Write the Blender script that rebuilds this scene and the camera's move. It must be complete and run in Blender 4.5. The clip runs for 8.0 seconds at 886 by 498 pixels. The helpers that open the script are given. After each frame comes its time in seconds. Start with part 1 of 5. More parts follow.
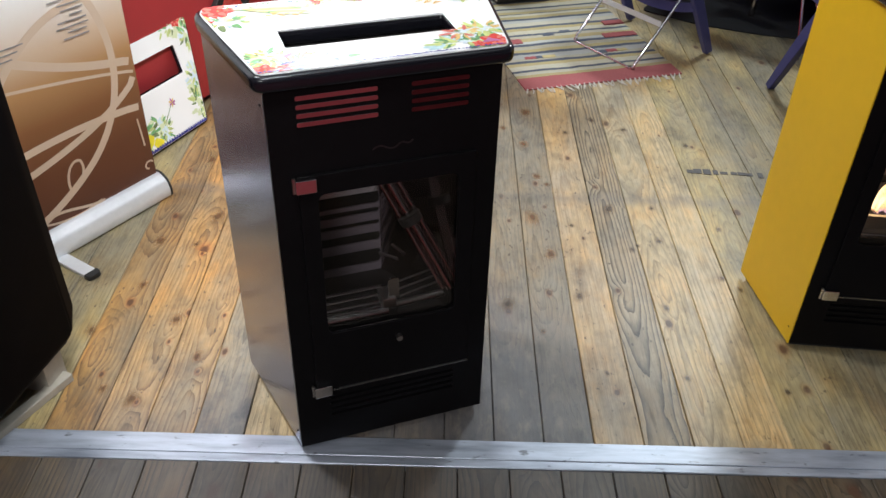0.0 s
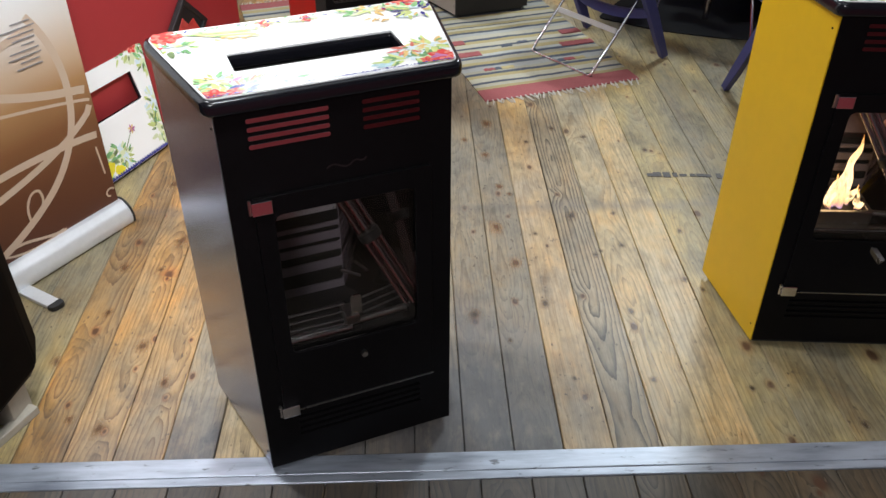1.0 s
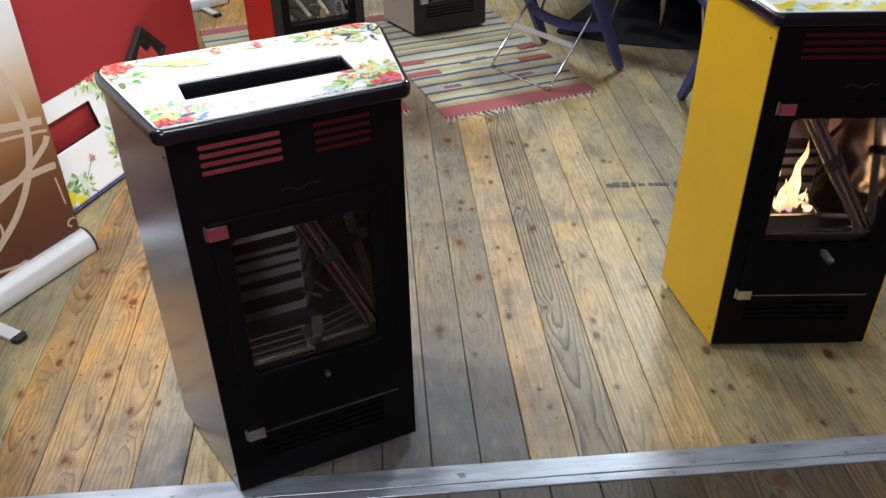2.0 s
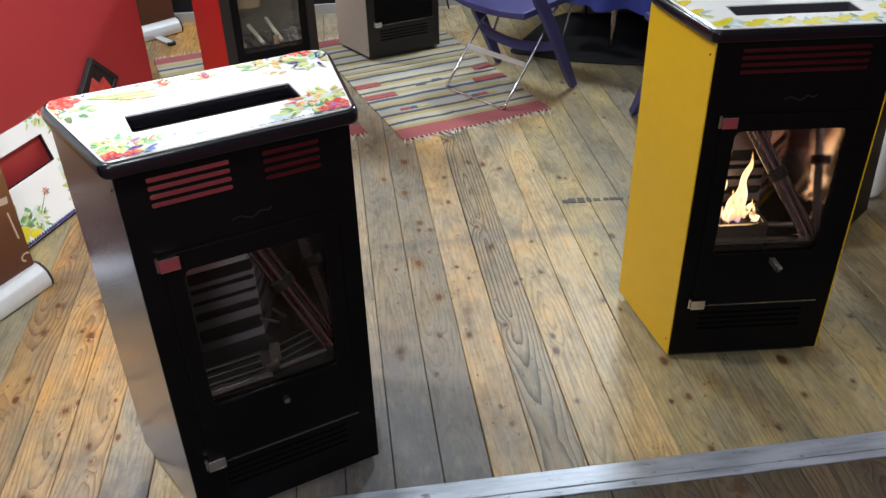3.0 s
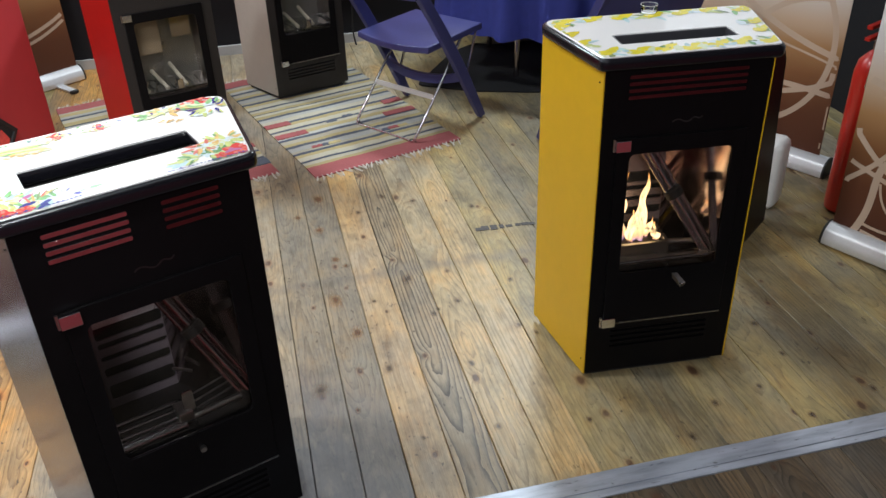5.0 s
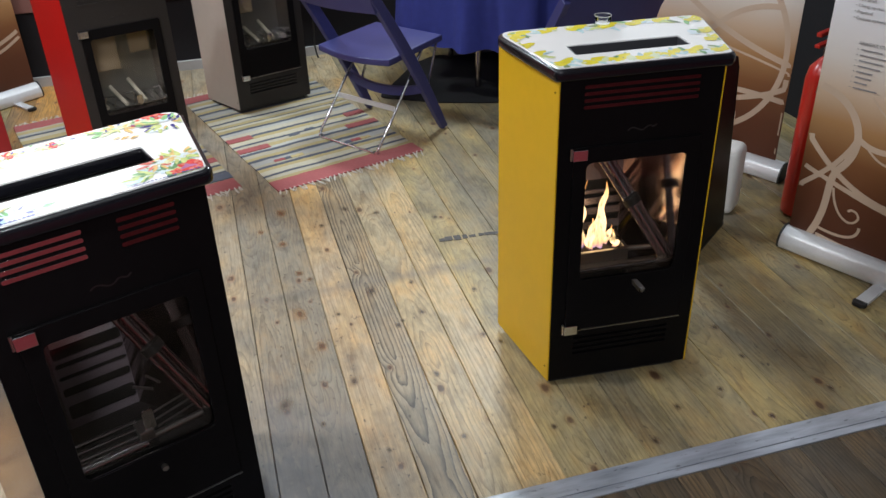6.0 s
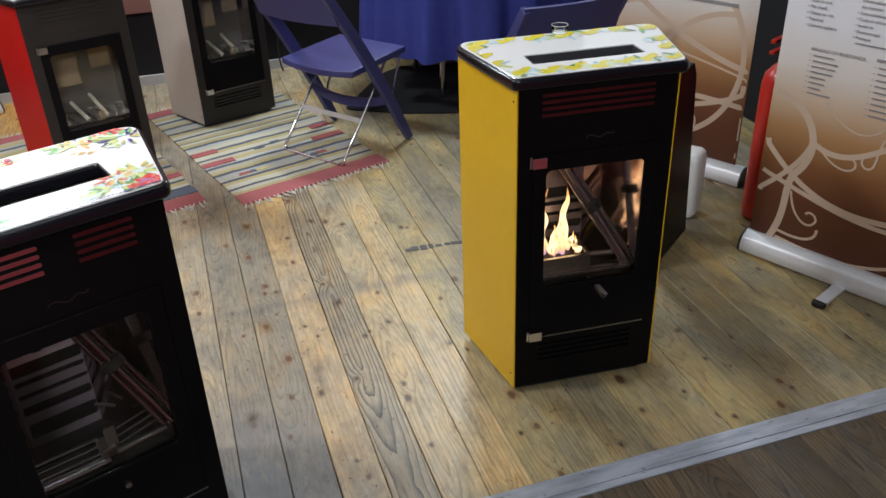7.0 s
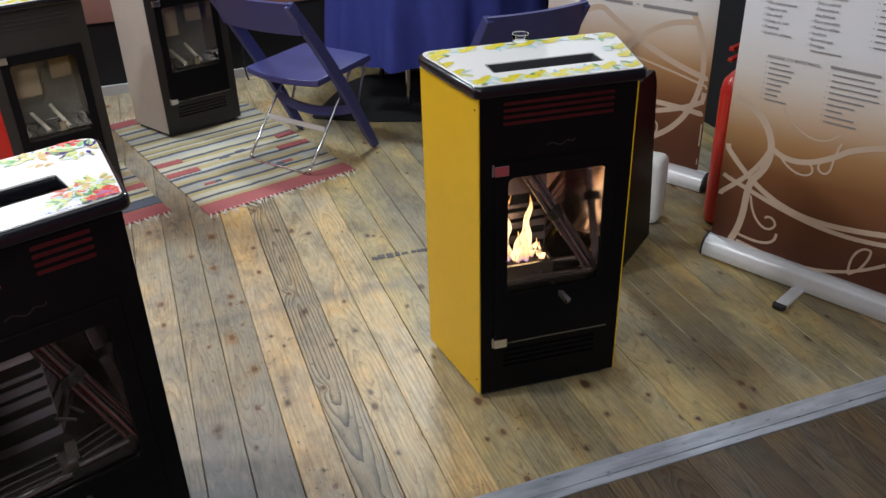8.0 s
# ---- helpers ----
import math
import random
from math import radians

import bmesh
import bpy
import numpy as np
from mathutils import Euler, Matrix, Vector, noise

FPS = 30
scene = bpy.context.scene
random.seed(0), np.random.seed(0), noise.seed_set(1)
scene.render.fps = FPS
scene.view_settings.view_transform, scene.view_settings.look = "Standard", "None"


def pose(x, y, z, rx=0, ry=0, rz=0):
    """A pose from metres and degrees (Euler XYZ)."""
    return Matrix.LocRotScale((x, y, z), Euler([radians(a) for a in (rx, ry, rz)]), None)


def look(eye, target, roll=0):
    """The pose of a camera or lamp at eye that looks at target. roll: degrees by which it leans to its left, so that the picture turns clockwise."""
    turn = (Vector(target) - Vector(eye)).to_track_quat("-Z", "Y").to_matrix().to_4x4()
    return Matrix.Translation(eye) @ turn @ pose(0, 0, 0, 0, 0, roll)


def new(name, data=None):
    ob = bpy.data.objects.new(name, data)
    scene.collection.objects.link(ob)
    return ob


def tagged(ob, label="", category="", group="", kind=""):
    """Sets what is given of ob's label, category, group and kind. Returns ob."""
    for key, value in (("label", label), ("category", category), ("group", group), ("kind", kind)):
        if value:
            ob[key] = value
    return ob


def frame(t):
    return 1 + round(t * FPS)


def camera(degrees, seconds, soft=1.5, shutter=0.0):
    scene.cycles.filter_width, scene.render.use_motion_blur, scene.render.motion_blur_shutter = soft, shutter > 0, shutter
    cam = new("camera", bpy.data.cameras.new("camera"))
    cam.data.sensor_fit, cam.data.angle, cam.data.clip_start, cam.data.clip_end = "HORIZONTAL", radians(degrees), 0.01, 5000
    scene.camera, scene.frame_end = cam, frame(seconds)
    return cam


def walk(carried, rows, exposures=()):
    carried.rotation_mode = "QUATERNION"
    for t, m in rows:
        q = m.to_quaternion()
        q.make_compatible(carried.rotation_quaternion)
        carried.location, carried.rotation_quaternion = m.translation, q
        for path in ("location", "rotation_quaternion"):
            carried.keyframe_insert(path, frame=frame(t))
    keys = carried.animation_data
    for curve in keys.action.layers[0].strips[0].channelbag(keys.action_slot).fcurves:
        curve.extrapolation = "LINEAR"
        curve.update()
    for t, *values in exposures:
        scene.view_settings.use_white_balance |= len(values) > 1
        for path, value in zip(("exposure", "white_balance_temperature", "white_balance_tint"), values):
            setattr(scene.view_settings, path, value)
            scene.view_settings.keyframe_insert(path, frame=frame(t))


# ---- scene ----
cam = camera(55.0, 8.0)
PATH = [
    (0, (0.194, 0.143, 1.518), (0.197, 1.752, 0.33), 1.6),
    (0.5, (0.213, 0.137, 1.527), (0.244, 1.755, 0.352), 0.9),
    (1, (0.227, 0.133, 1.529), (0.286, 1.758, 0.365), 0.1),
    (1.5, (0.246, 0.122, 1.537), (0.333, 1.756, 0.386), -0.6),
    (3, (0.29, 0.098, 1.559), (0.487, 1.757, 0.461), -1.5),
    (3.5, (0.305, 0.09, 1.564), (0.547, 1.754, 0.482), -2.2),
    (4, (0.312, 0.08, 1.568), (0.598, 1.747, 0.502), -2.2),
    (4.5, (0.32, 0.077, 1.574), (0.65, 1.745, 0.52), -2.1),
    (6, (0.349, 0.064, 1.584), (0.792, 1.723, 0.559), -2.0),
    (6.5, (0.357, 0.052, 1.585), (0.834, 1.709, 0.572), -2.1),
    (7, (0.37, 0.046, 1.586), (0.878, 1.699, 0.58), -2.1),
    (7.5, (0.378, 0.041, 1.59), (0.92, 1.687, 0.591), -1.9),
    (8, (0.386, 0.033, 1.592), (0.96, 1.671, 0.599), -1.7),
]
walk(cam, [(t, look(eye, target, roll)) for t, eye, target, roll in PATH], [(0, 0.0), (1, -0.06), (4.5, -0.05), (8, -0.07)])

# ---- light ----
world = bpy.data.worlds.new("hall_air")
scene.world = world
world.use_nodes = True
world.node_tree.nodes["Background"].inputs[0].default_value = (0.75, 0.82, 1.0, 1)
world.node_tree.nodes["Background"].inputs[1].default_value = 0.12
scene.view_settings.exposure = 0.0


def lamp(x, y, z, aim, watts, sx, sy, tint, spread=180):
    data = bpy.data.lights.new("spot_panel", "AREA")
    data.shape, data.size, data.size_y, data.energy, data.color = "RECTANGLE", sx, sy, watts, tint
    data.spread = radians(spread)
    ob = new("spot_panel", data)
    ob.matrix_world = look((x, y, z), aim)
    return ob


WARM, COOL = (0.94, 0.965, 1.0), (0.84, 0.945, 1.0)
lamp(-0.5, 4.75, 2.75, (0.0, 2.2, 0.0), 46, 0.5, 0.22, COOL)
lamp(1.9, 4.75, 2.75, (1.0, 2.2, 0.0), 60, 0.5, 0.22, COOL)
# added fill over the middle, no fixture behind it
lamp(0.6, 1.5, 3.1, (0.6, 2.4, 0.0), 8, 1.6, 0.9, COOL)
# narrow fill added to brighten the left banner, no real fixture
lamp(0.1, 0.5, 3.1, (-1.05, 2.25, 0.9), 15, 0.6, 0.4, WARM, 62)
lamp(-0.95, 2.25, 2.9, (1.1, 2.5, 0.2), 40, 0.35, 0.25, WARM)
# frontal fill added to lift stove fronts, fireboxes and the right banners
lamp(-0.3, -2.6, 3.1, (1.3, 2.5, 0.7), 78, 1.2, 0.5, WARM)


# ---- materials ----
def material(name):
    m = bpy.data.materials.new(name)
    m.use_nodes = True
    return m, m.node_tree.nodes, m.node_tree.links, m.node_tree.nodes["Principled BSDF"]


def math_node(nodes, links, op, a, b=None, clamp=False):
    n = nodes.new("ShaderNodeMath")
    n.operation, n.use_clamp = op, clamp
    for i, v in enumerate((a, b)):
        if v is None:
            continue
        if isinstance(v, (int, float)):
            n.inputs[i].default_value = v
        else:
            links.new(v, n.inputs[i])
    return n.outputs[0]


def mix_colour(nodes, links, fac, a, b, blend="MIX"):
    n = nodes.new("ShaderNodeMix")
    n.data_type, n.blend_type = "RGBA", blend
    for key, v in ((0, fac), (6, a), (7, b)):
        if isinstance(v, (int, float)):
            n.inputs[key].default_value = v
        elif isinstance(v, tuple):
            n.inputs[key].default_value = (*v, 1)
        else:
            links.new(v, n.inputs[key])
    return n.outputs[2]


def ramp(nodes, links, fac, stops, mode="LINEAR"):
    n = nodes.new("ShaderNodeValToRGB")
    n.color_ramp.interpolation = mode
    els = n.color_ramp.elements
    while len(els) < len(stops):
        els.new(0.5)
    for e, (p, c) in zip(els, stops):
        e.position, e.color = p, (*c, 1)
    links.new(fac, n.inputs[0])
    return n.outputs[0]


def noise_at(nodes, links, vec, scale, detail=3.0, rough=0.55):
    n = nodes.new("ShaderNodeTexNoise")
    n.inputs["Scale"].default_value, n.inputs["Detail"].default_value, n.inputs["Roughness"].default_value = scale, detail, rough
    links.new(vec, n.inputs["Vector"])
    return n.outputs["Fac"]


def stretched(nodes, links, vec, sx, sy, sz):
    n = nodes.new("ShaderNodeMapping")
    n.inputs["Scale"].default_value = (sx, sy, sz)
    links.new(vec, n.inputs["Vector"])
    return n.outputs[0]


def bump(nodes, links, height, strength, distance, shader):
    n = nodes.new("ShaderNodeBump")
    n.inputs["Strength"].default_value, n.inputs["Distance"].default_value = strength, distance
    links.new(height, n.inputs["Height"])
    links.new(n.outputs[0], shader.inputs["Normal"])


def plain(name, colour, rough=0.5, metal=0.0, vary=0.12, grain=40.0, relief=0.0, coat=0.0, spec=0.5):
    """A surface of one colour with fine and coarse variation in tone and gloss."""
    m, nodes, links, sh = material(name)
    tc = nodes.new("ShaderNodeTexCoord").outputs["Object"]
    fine, coarse = noise_at(nodes, links, tc, grain, 4), noise_at(nodes, links, tc, grain * 0.08, 3)
    both = math_node(nodes, links, "ADD", math_node(nodes, links, "MULTIPLY", fine, 0.4), math_node(nodes, links, "MULTIPLY", coarse, 0.6))
    low, high = tuple(c * (1 - vary) for c in colour), tuple(min(1, c * (1 + vary)) for c in colour)
    links.new(ramp(nodes, links, both, [(0.3, low), (0.7, high)]), sh.inputs["Base Color"])
    links.new(math_node(nodes, links, "ADD", math_node(nodes, links, "MULTIPLY", coarse, 0.14), rough - 0.07), sh.inputs["Roughness"])
    sh.inputs["Metallic"].default_value = metal
    sh.inputs["Coat Weight"].default_value = coat
    sh.inputs["Coat Roughness"].default_value = 0.06
    sh.inputs["Specular IOR Level"].default_value = spec
    if relief:
        bump(nodes, links, fine, relief, 0.002, sh)
    return m


def board(name, pale, dark, knot, worn, rings=70.0, contrast=0.6, wear=0.5, gloss=0.42, knots=0.5, sharp=3.5, shade_dirt=0.35, steady=0.0):
    """A pine board with growth rings drawn out along it, knots, grey wear and a painted stove shadow; each board is cut
    from its own place in the wood.
    """
    m, nodes, links, sh = material(name)
    tc = nodes.new("ShaderNodeTexCoord").outputs["Object"]
    own = nodes.new("ShaderNodeObjectInfo").outputs["Random"]
    shift = nodes.new("ShaderNodeCombineXYZ")
    links.new(math_node(nodes, links, "MULTIPLY", own, 3.7), shift.inputs[0])
    links.new(math_node(nodes, links, "MULTIPLY", own, 97.0), shift.inputs[1])
    links.new(math_node(nodes, links, "MULTIPLY", own, 31.0), shift.inputs[2])
    add = nodes.new("ShaderNodeVectorMath")
    links.new(tc, add.inputs[0])
    links.new(shift.outputs[0], add.inputs[1])
    p = add.outputs[0]
    # knots, in about half of the cells
    vor = nodes.new("ShaderNodeTexVoronoi")
    vor.voronoi_dimensions = "2D"
    vor.inputs["Scale"].default_value = 1.0
    links.new(stretched(nodes, links, p, 8.6, 5.2, 0.0), vor.inputs["Vector"])
    hue = nodes.new("ShaderNodeSeparateColor")
    links.new(vor.outputs["Color"], hue.inputs[0])
    bare = math_node(nodes, links, "LESS_THAN", hue.outputs[0], 1.0 - knots)
    size = math_node(nodes, links, "ADD", math_node(nodes, links, "MULTIPLY", hue.outputs[1], 1.7), 0.75)
    d = math_node(nodes, links, "ADD", math_node(nodes, links, "MULTIPLY", vor.outputs["Distance"], size), math_node(nodes, links, "MULTIPLY", bare, 2.0))
    pull = math_node(nodes, links, "POWER", 2.718, math_node(nodes, links, "MULTIPLY", d, -4.0))
    # rings: distance from a pith that wanders along the board, so that they close in long arches, bent round the knots
    sep = nodes.new("ShaderNodeSeparateXYZ")
    links.new(tc, sep.inputs[0])
    along = nodes.new("ShaderNodeSeparateXYZ")
    links.new(p, along.inputs[0])
    line = nodes.new("ShaderNodeCombineXYZ")
    links.new(along.outputs[1], line.inputs[1])
    depth = math_node(nodes, links, "MULTIPLY", math_node(nodes, links, "SUBTRACT", noise_at(nodes, links, line.outputs[0], 0.85, 1), 0.47), 0.36)
    off = math_node(nodes, links, "SUBTRACT", sep.outputs[0], math_node(nodes, links, "MULTIPLY", math_node(nodes, links, "SUBTRACT", own, 0.5), 0.05))
    radius = math_node(nodes, links, "SQRT", math_node(nodes, links, "ADD", math_node(nodes, links, "MULTIPLY", off, off), math_node(nodes, links, "MULTIPLY", depth, depth)))
    slow = noise_at(nodes, links, stretched(nodes, links, p, 24.0, 3.2, 1.0), 1.0, 3)
    bend = math_node(nodes, links, "ADD", math_node(nodes, links, "MULTIPLY", slow, 1.7), math_node(nodes, links, "MULTIPLY", pull, 2.6))
    phase = math_node(nodes, links, "ADD", math_node(nodes, links, "MULTIPLY", radius, rings), bend)
    wave = math_node(nodes, links, "FRACT", phase)
    late = math_node(nodes, links, "POWER", wave, sharp)
    fibre = noise_at(nodes, links, stretched(nodes, links, p, 420.0, 9.0, 1.0), 1.0, 3)
    fleck = noise_at(nodes, links, stretched(nodes, links, p, 110.0, 7.0, 1.0), 1.0, 5, 0.6)
    blot = noise_at(nodes, links, stretched(nodes, links, p, 60.0, 16.0, 1.0), 1.0, 6, 0.65)
    specks = noise_at(nodes, links, stretched(nodes, links, p, 95.0, 45.0, 1.0), 1.0, 3, 0.5)
    patch = noise_at(nodes, links, stretched(nodes, links, p, 5.0, 1.3, 1.0), 1.0, 4)
    # wear and grime that run on from board to board
    place = nodes.new("ShaderNodeNewGeometry").outputs["Position"]
    tread = noise_at(nodes, links, stretched(nodes, links, place, 2.6, 1.5, 0.0), 1.0, 5, 0.6)
    grime = noise_at(nodes, links, stretched(nodes, links, place, 7.0, 4.0, 0.0), 1.0, 6, 0.7)
    worn_at = math_node(nodes, links, "ADD", math_node(nodes, links, "MULTIPLY", patch, 0.5), math_node(nodes, links, "MULTIPLY", tread, 0.5))
    grey = ramp(nodes, links, worn_at, [(0.52 - 0.2 * wear, (0, 0, 0)), (0.72 - 0.2 * wear, (1, 1, 1))])
    base = mix_colour(nodes, links, grey, pale, worn)
    fade = noise_at(nodes, links, stretched(nodes, links, p, 14.0, 4.0, 1.0), 1.0, 3, 0.6)
    fade = ramp(nodes, links, fade, [(0.34, (0.3, 0.3, 0.3)), (0.56, (1, 1, 1))])
    shown = math_node(nodes, links, "MULTIPLY", math_node(nodes, links, "MULTIPLY", late, contrast, True), math_node(nodes, links, "MAXIMUM", fade, steady))
    base = mix_colour(nodes, links, shown, base, dark)
    base = mix_colour(nodes, links, ramp(nodes, links, fleck, [(0.55, (0, 0, 0)), (0.72, (0.36, 0.36, 0.36))]), base, dark)
    base = mix_colour(nodes, links, 0.26, base, ramp(nodes, links, blot, [(0.32, (0.2, 0.19, 0.18)), (0.56, (1.0, 1.0, 1.0))]), "MULTIPLY")
    base = mix_colour(nodes, links, 0.42, base, ramp(nodes, links, fibre, [(0.3, (0.4, 0.38, 0.36)), (0.6, (1.05, 1.05, 1.05))]), "MULTIPLY")
    base = mix_colour(nodes, links, 0.75, base, ramp(nodes, links, grime, [(0.3, (0.34, 0.34, 0.37)), (0.41, (0.78, 0.78, 0.79)), (0.52, (1.06, 1.05, 1.03))]), "MULTIPLY")
    base = mix_colour(nodes, links, ramp(nodes, links, specks, [(0.66, (0, 0, 0)), (0.73, (0.8, 0.8, 0.8))]), base, (0.07, 0.05, 0.035))
    rough_d = math_node(nodes, links, "ADD", d, math_node(nodes, links, "MULTIPLY", math_node(nodes, links, "SUBTRACT", blot, 0.5), 0.12))
    halo = ramp(nodes, links, rough_d, [(0.06, (0.62, 0.62, 0.62)), (0.2, (0, 0, 0))])
    base = mix_colour(nodes, links, halo, base, knot)
    core = ramp(nodes, links, rough_d, [(0.06, (0.85, 0.85, 0.85)), (0.11, (0, 0, 0))])
    base = mix_colour(nodes, links, core, base, (0.075, 0.032, 0.016))
    cloud = noise_at(nodes, links, stretched(nodes, links, p, 12.0, 5.0, 1.0), 1.0, 5, 0.62)
    base = mix_colour(nodes, links, 0.75, base, ramp(nodes, links, cloud, [(0.3, (0.60, 0.62, 0.66)), (0.47, (0.98, 0.98, 0.98)), (0.62, (1.12, 1.0, 0.84)), (0.72, (1.1, 0.86, 0.6))]), "MULTIPLY")
    # stove's shadow painted blue-grey on the boards, and a narrow dark line across them
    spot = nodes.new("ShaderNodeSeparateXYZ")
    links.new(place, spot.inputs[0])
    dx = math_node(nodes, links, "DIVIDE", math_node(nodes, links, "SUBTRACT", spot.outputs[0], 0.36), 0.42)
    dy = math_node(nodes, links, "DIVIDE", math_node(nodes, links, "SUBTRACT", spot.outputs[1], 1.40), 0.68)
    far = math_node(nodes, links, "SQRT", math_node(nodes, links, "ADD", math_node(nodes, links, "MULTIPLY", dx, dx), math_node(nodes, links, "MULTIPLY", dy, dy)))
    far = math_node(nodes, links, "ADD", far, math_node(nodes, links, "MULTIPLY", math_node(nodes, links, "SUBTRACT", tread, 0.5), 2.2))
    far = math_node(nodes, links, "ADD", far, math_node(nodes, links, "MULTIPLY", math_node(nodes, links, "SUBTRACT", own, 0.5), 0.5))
    # second patch: grey dirt near the strip, blended with the shadow's colour
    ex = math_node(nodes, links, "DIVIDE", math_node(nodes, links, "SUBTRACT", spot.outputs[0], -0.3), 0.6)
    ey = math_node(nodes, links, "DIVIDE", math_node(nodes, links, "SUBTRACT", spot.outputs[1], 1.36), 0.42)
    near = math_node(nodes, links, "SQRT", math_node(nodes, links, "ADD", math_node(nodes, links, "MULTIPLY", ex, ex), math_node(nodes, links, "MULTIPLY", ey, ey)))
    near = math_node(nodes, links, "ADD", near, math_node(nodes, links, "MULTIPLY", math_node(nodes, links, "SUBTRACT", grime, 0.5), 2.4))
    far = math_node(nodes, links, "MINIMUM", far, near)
    base = mix_colour(nodes, links, ramp(nodes, links, far, [(0.25, (shade_dirt, shade_dirt, shade_dirt)), (1.0, (0, 0, 0))]), base, mix_colour(nodes, links, 0.8, (0.17, 0.17, 0.185), ramp(nodes, links, grime, [(0.34, (0.45, 0.45, 0.47)), (0.6, (1.0, 1.0, 1.0))]), "MULTIPLY"))
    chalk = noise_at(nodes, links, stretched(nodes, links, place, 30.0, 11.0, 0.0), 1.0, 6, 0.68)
    base = mix_colour(nodes, links, ramp(nodes, links, chalk, [(0.52, (0, 0, 0)), (0.68, tuple([0.15 + 0.4 * shade_dirt] * 3))]), base, worn)
    # uneven dark grey line across the boards at y 2.50
    lane = math_node(nodes, links, "ABSOLUTE", math_node(nodes, links, "ADD", math_node(nodes, links, "SUBTRACT", spot.outputs[1], 2.50), math_node(nodes, links, "MULTIPLY", math_node(nodes, links, "SUBTRACT", grime, 0.5), 0.16)))
    base = mix_colour(nodes, links, ramp(nodes, links, lane, [(0.005, (0.4, 0.4, 0.4)), (0.045, (0, 0, 0))]), base, (0.15, 0.14, 0.13))
    tone = math_node(nodes, links, "ADD", math_node(nodes, links, "MULTIPLY", own, 0.35), 0.78)
    hsv = nodes.new("ShaderNodeHueSaturation")
    hsv.inputs["Saturation"].default_value = 1.0
    links.new(tone, hsv.inputs["Value"])
    links.new(base, hsv.inputs["Color"])
    links.new(hsv.outputs[0], sh.inputs["Base Color"])
    links.new(math_node(nodes, links, "ADD", math_node(nodes, links, "MULTIPLY", fleck, 0.25), gloss - 0.1), sh.inputs["Roughness"])
    rise = math_node(nodes, links, "SUBTRACT", math_node(nodes, links, "MULTIPLY", fibre, 0.4), math_node(nodes, links, "MULTIPLY", late, 0.5))
    bump(nodes, links, rise, 0.35, 0.0012, sh)
    return m


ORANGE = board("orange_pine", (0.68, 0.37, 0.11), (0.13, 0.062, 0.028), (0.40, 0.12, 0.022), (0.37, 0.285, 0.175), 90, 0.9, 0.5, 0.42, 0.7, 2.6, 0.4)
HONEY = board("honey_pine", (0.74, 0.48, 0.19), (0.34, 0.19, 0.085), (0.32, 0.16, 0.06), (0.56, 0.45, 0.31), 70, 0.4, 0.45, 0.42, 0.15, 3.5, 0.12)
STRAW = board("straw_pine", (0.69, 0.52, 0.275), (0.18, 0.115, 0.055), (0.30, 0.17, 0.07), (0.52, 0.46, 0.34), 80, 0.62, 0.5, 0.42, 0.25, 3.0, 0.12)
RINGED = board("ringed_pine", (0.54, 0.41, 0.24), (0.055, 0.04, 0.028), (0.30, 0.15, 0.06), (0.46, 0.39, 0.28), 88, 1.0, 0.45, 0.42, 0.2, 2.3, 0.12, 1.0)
# lies beside the black stove, so takes most of its painted shadow
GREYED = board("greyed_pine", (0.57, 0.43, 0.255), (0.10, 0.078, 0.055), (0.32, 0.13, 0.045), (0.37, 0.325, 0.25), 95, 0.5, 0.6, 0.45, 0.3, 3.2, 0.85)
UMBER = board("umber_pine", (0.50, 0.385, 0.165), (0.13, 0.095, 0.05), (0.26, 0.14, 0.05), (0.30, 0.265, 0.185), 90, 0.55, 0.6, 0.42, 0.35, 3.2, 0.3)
# dark brown boards; the weaker light before the strip is also in this colour
AISLE = board("aisle_pine_dimmed", (0.15, 0.102, 0.052), (0.022, 0.016, 0.011), (0.08, 0.036, 0.014), (0.10, 0.09, 0.075), 100, 0.9, 0.5, 0.5, 0.4, 2.6)

BLACK_ENAMEL = plain("black_enamel", (0.006, 0.0055, 0.006), 0.3, 0, 0.2, 60, 0, 0.0, 0.06)
SOOT = plain("soot_black", (0.012, 0.011, 0.011), 0.6)
GRAPHITE = plain("graphite_enamel", (0.023, 0.020, 0.019), 0.4, 0, 0.15, 60, 0, 0, 0.3)
RIM = plain("black_glaze", (0.007, 0.007, 0.010), 0.2, 0, 0.2, 30, 0, 0.12, 0.4)
YELLOW = plain("yellow_enamel", (0.70, 0.43, 0.012), 0.38, 0, 0.05, 30, 0, 0.1, 0.3)
RED_ENAMEL = plain("red_enamel", (0.52, 0.008, 0.008), 0.4, 0, 0.06, 30, 0, 0.0, 0.25)
BLACK_MATT = plain("matt_black_paint", (0.004, 0.0035, 0.0045), 0.6, 0, 0.2, 60, 0, 0, 0.02)
VENT_CHROME = plain("vent_chrome", (0.62, 0.60, 0.60), 0.12, 1.0, 0.08, 20)
# same vent metal darkened: its weaker reflection is put into the colour
VENT_WEAK_REFLECTION = plain("vent_metal_weak_reflection", (0.17, 0.14, 0.14), 0.14, 1.0, 0.3, 30)
STENCIL = plain("stencil_black", (0.085, 0.075, 0.07), 0.6, 0, 0.6, 90)
# lighter than the back plate: the floor's reflection is put into its colour
DEFLECTOR_REFLECTION = plain("steel_with_pale_reflection", (0.74, 0.73, 0.80), 0.28, 0.45, 0.15, 16)
PALE_STEEL = plain("pale_steel", (0.46, 0.40, 0.47), 0.25, 0.55, 0.1, 20)
SLAT_STEEL = plain("slat_steel", (0.42, 0.35, 0.37), 0.22, 0.6, 0.2, 20)
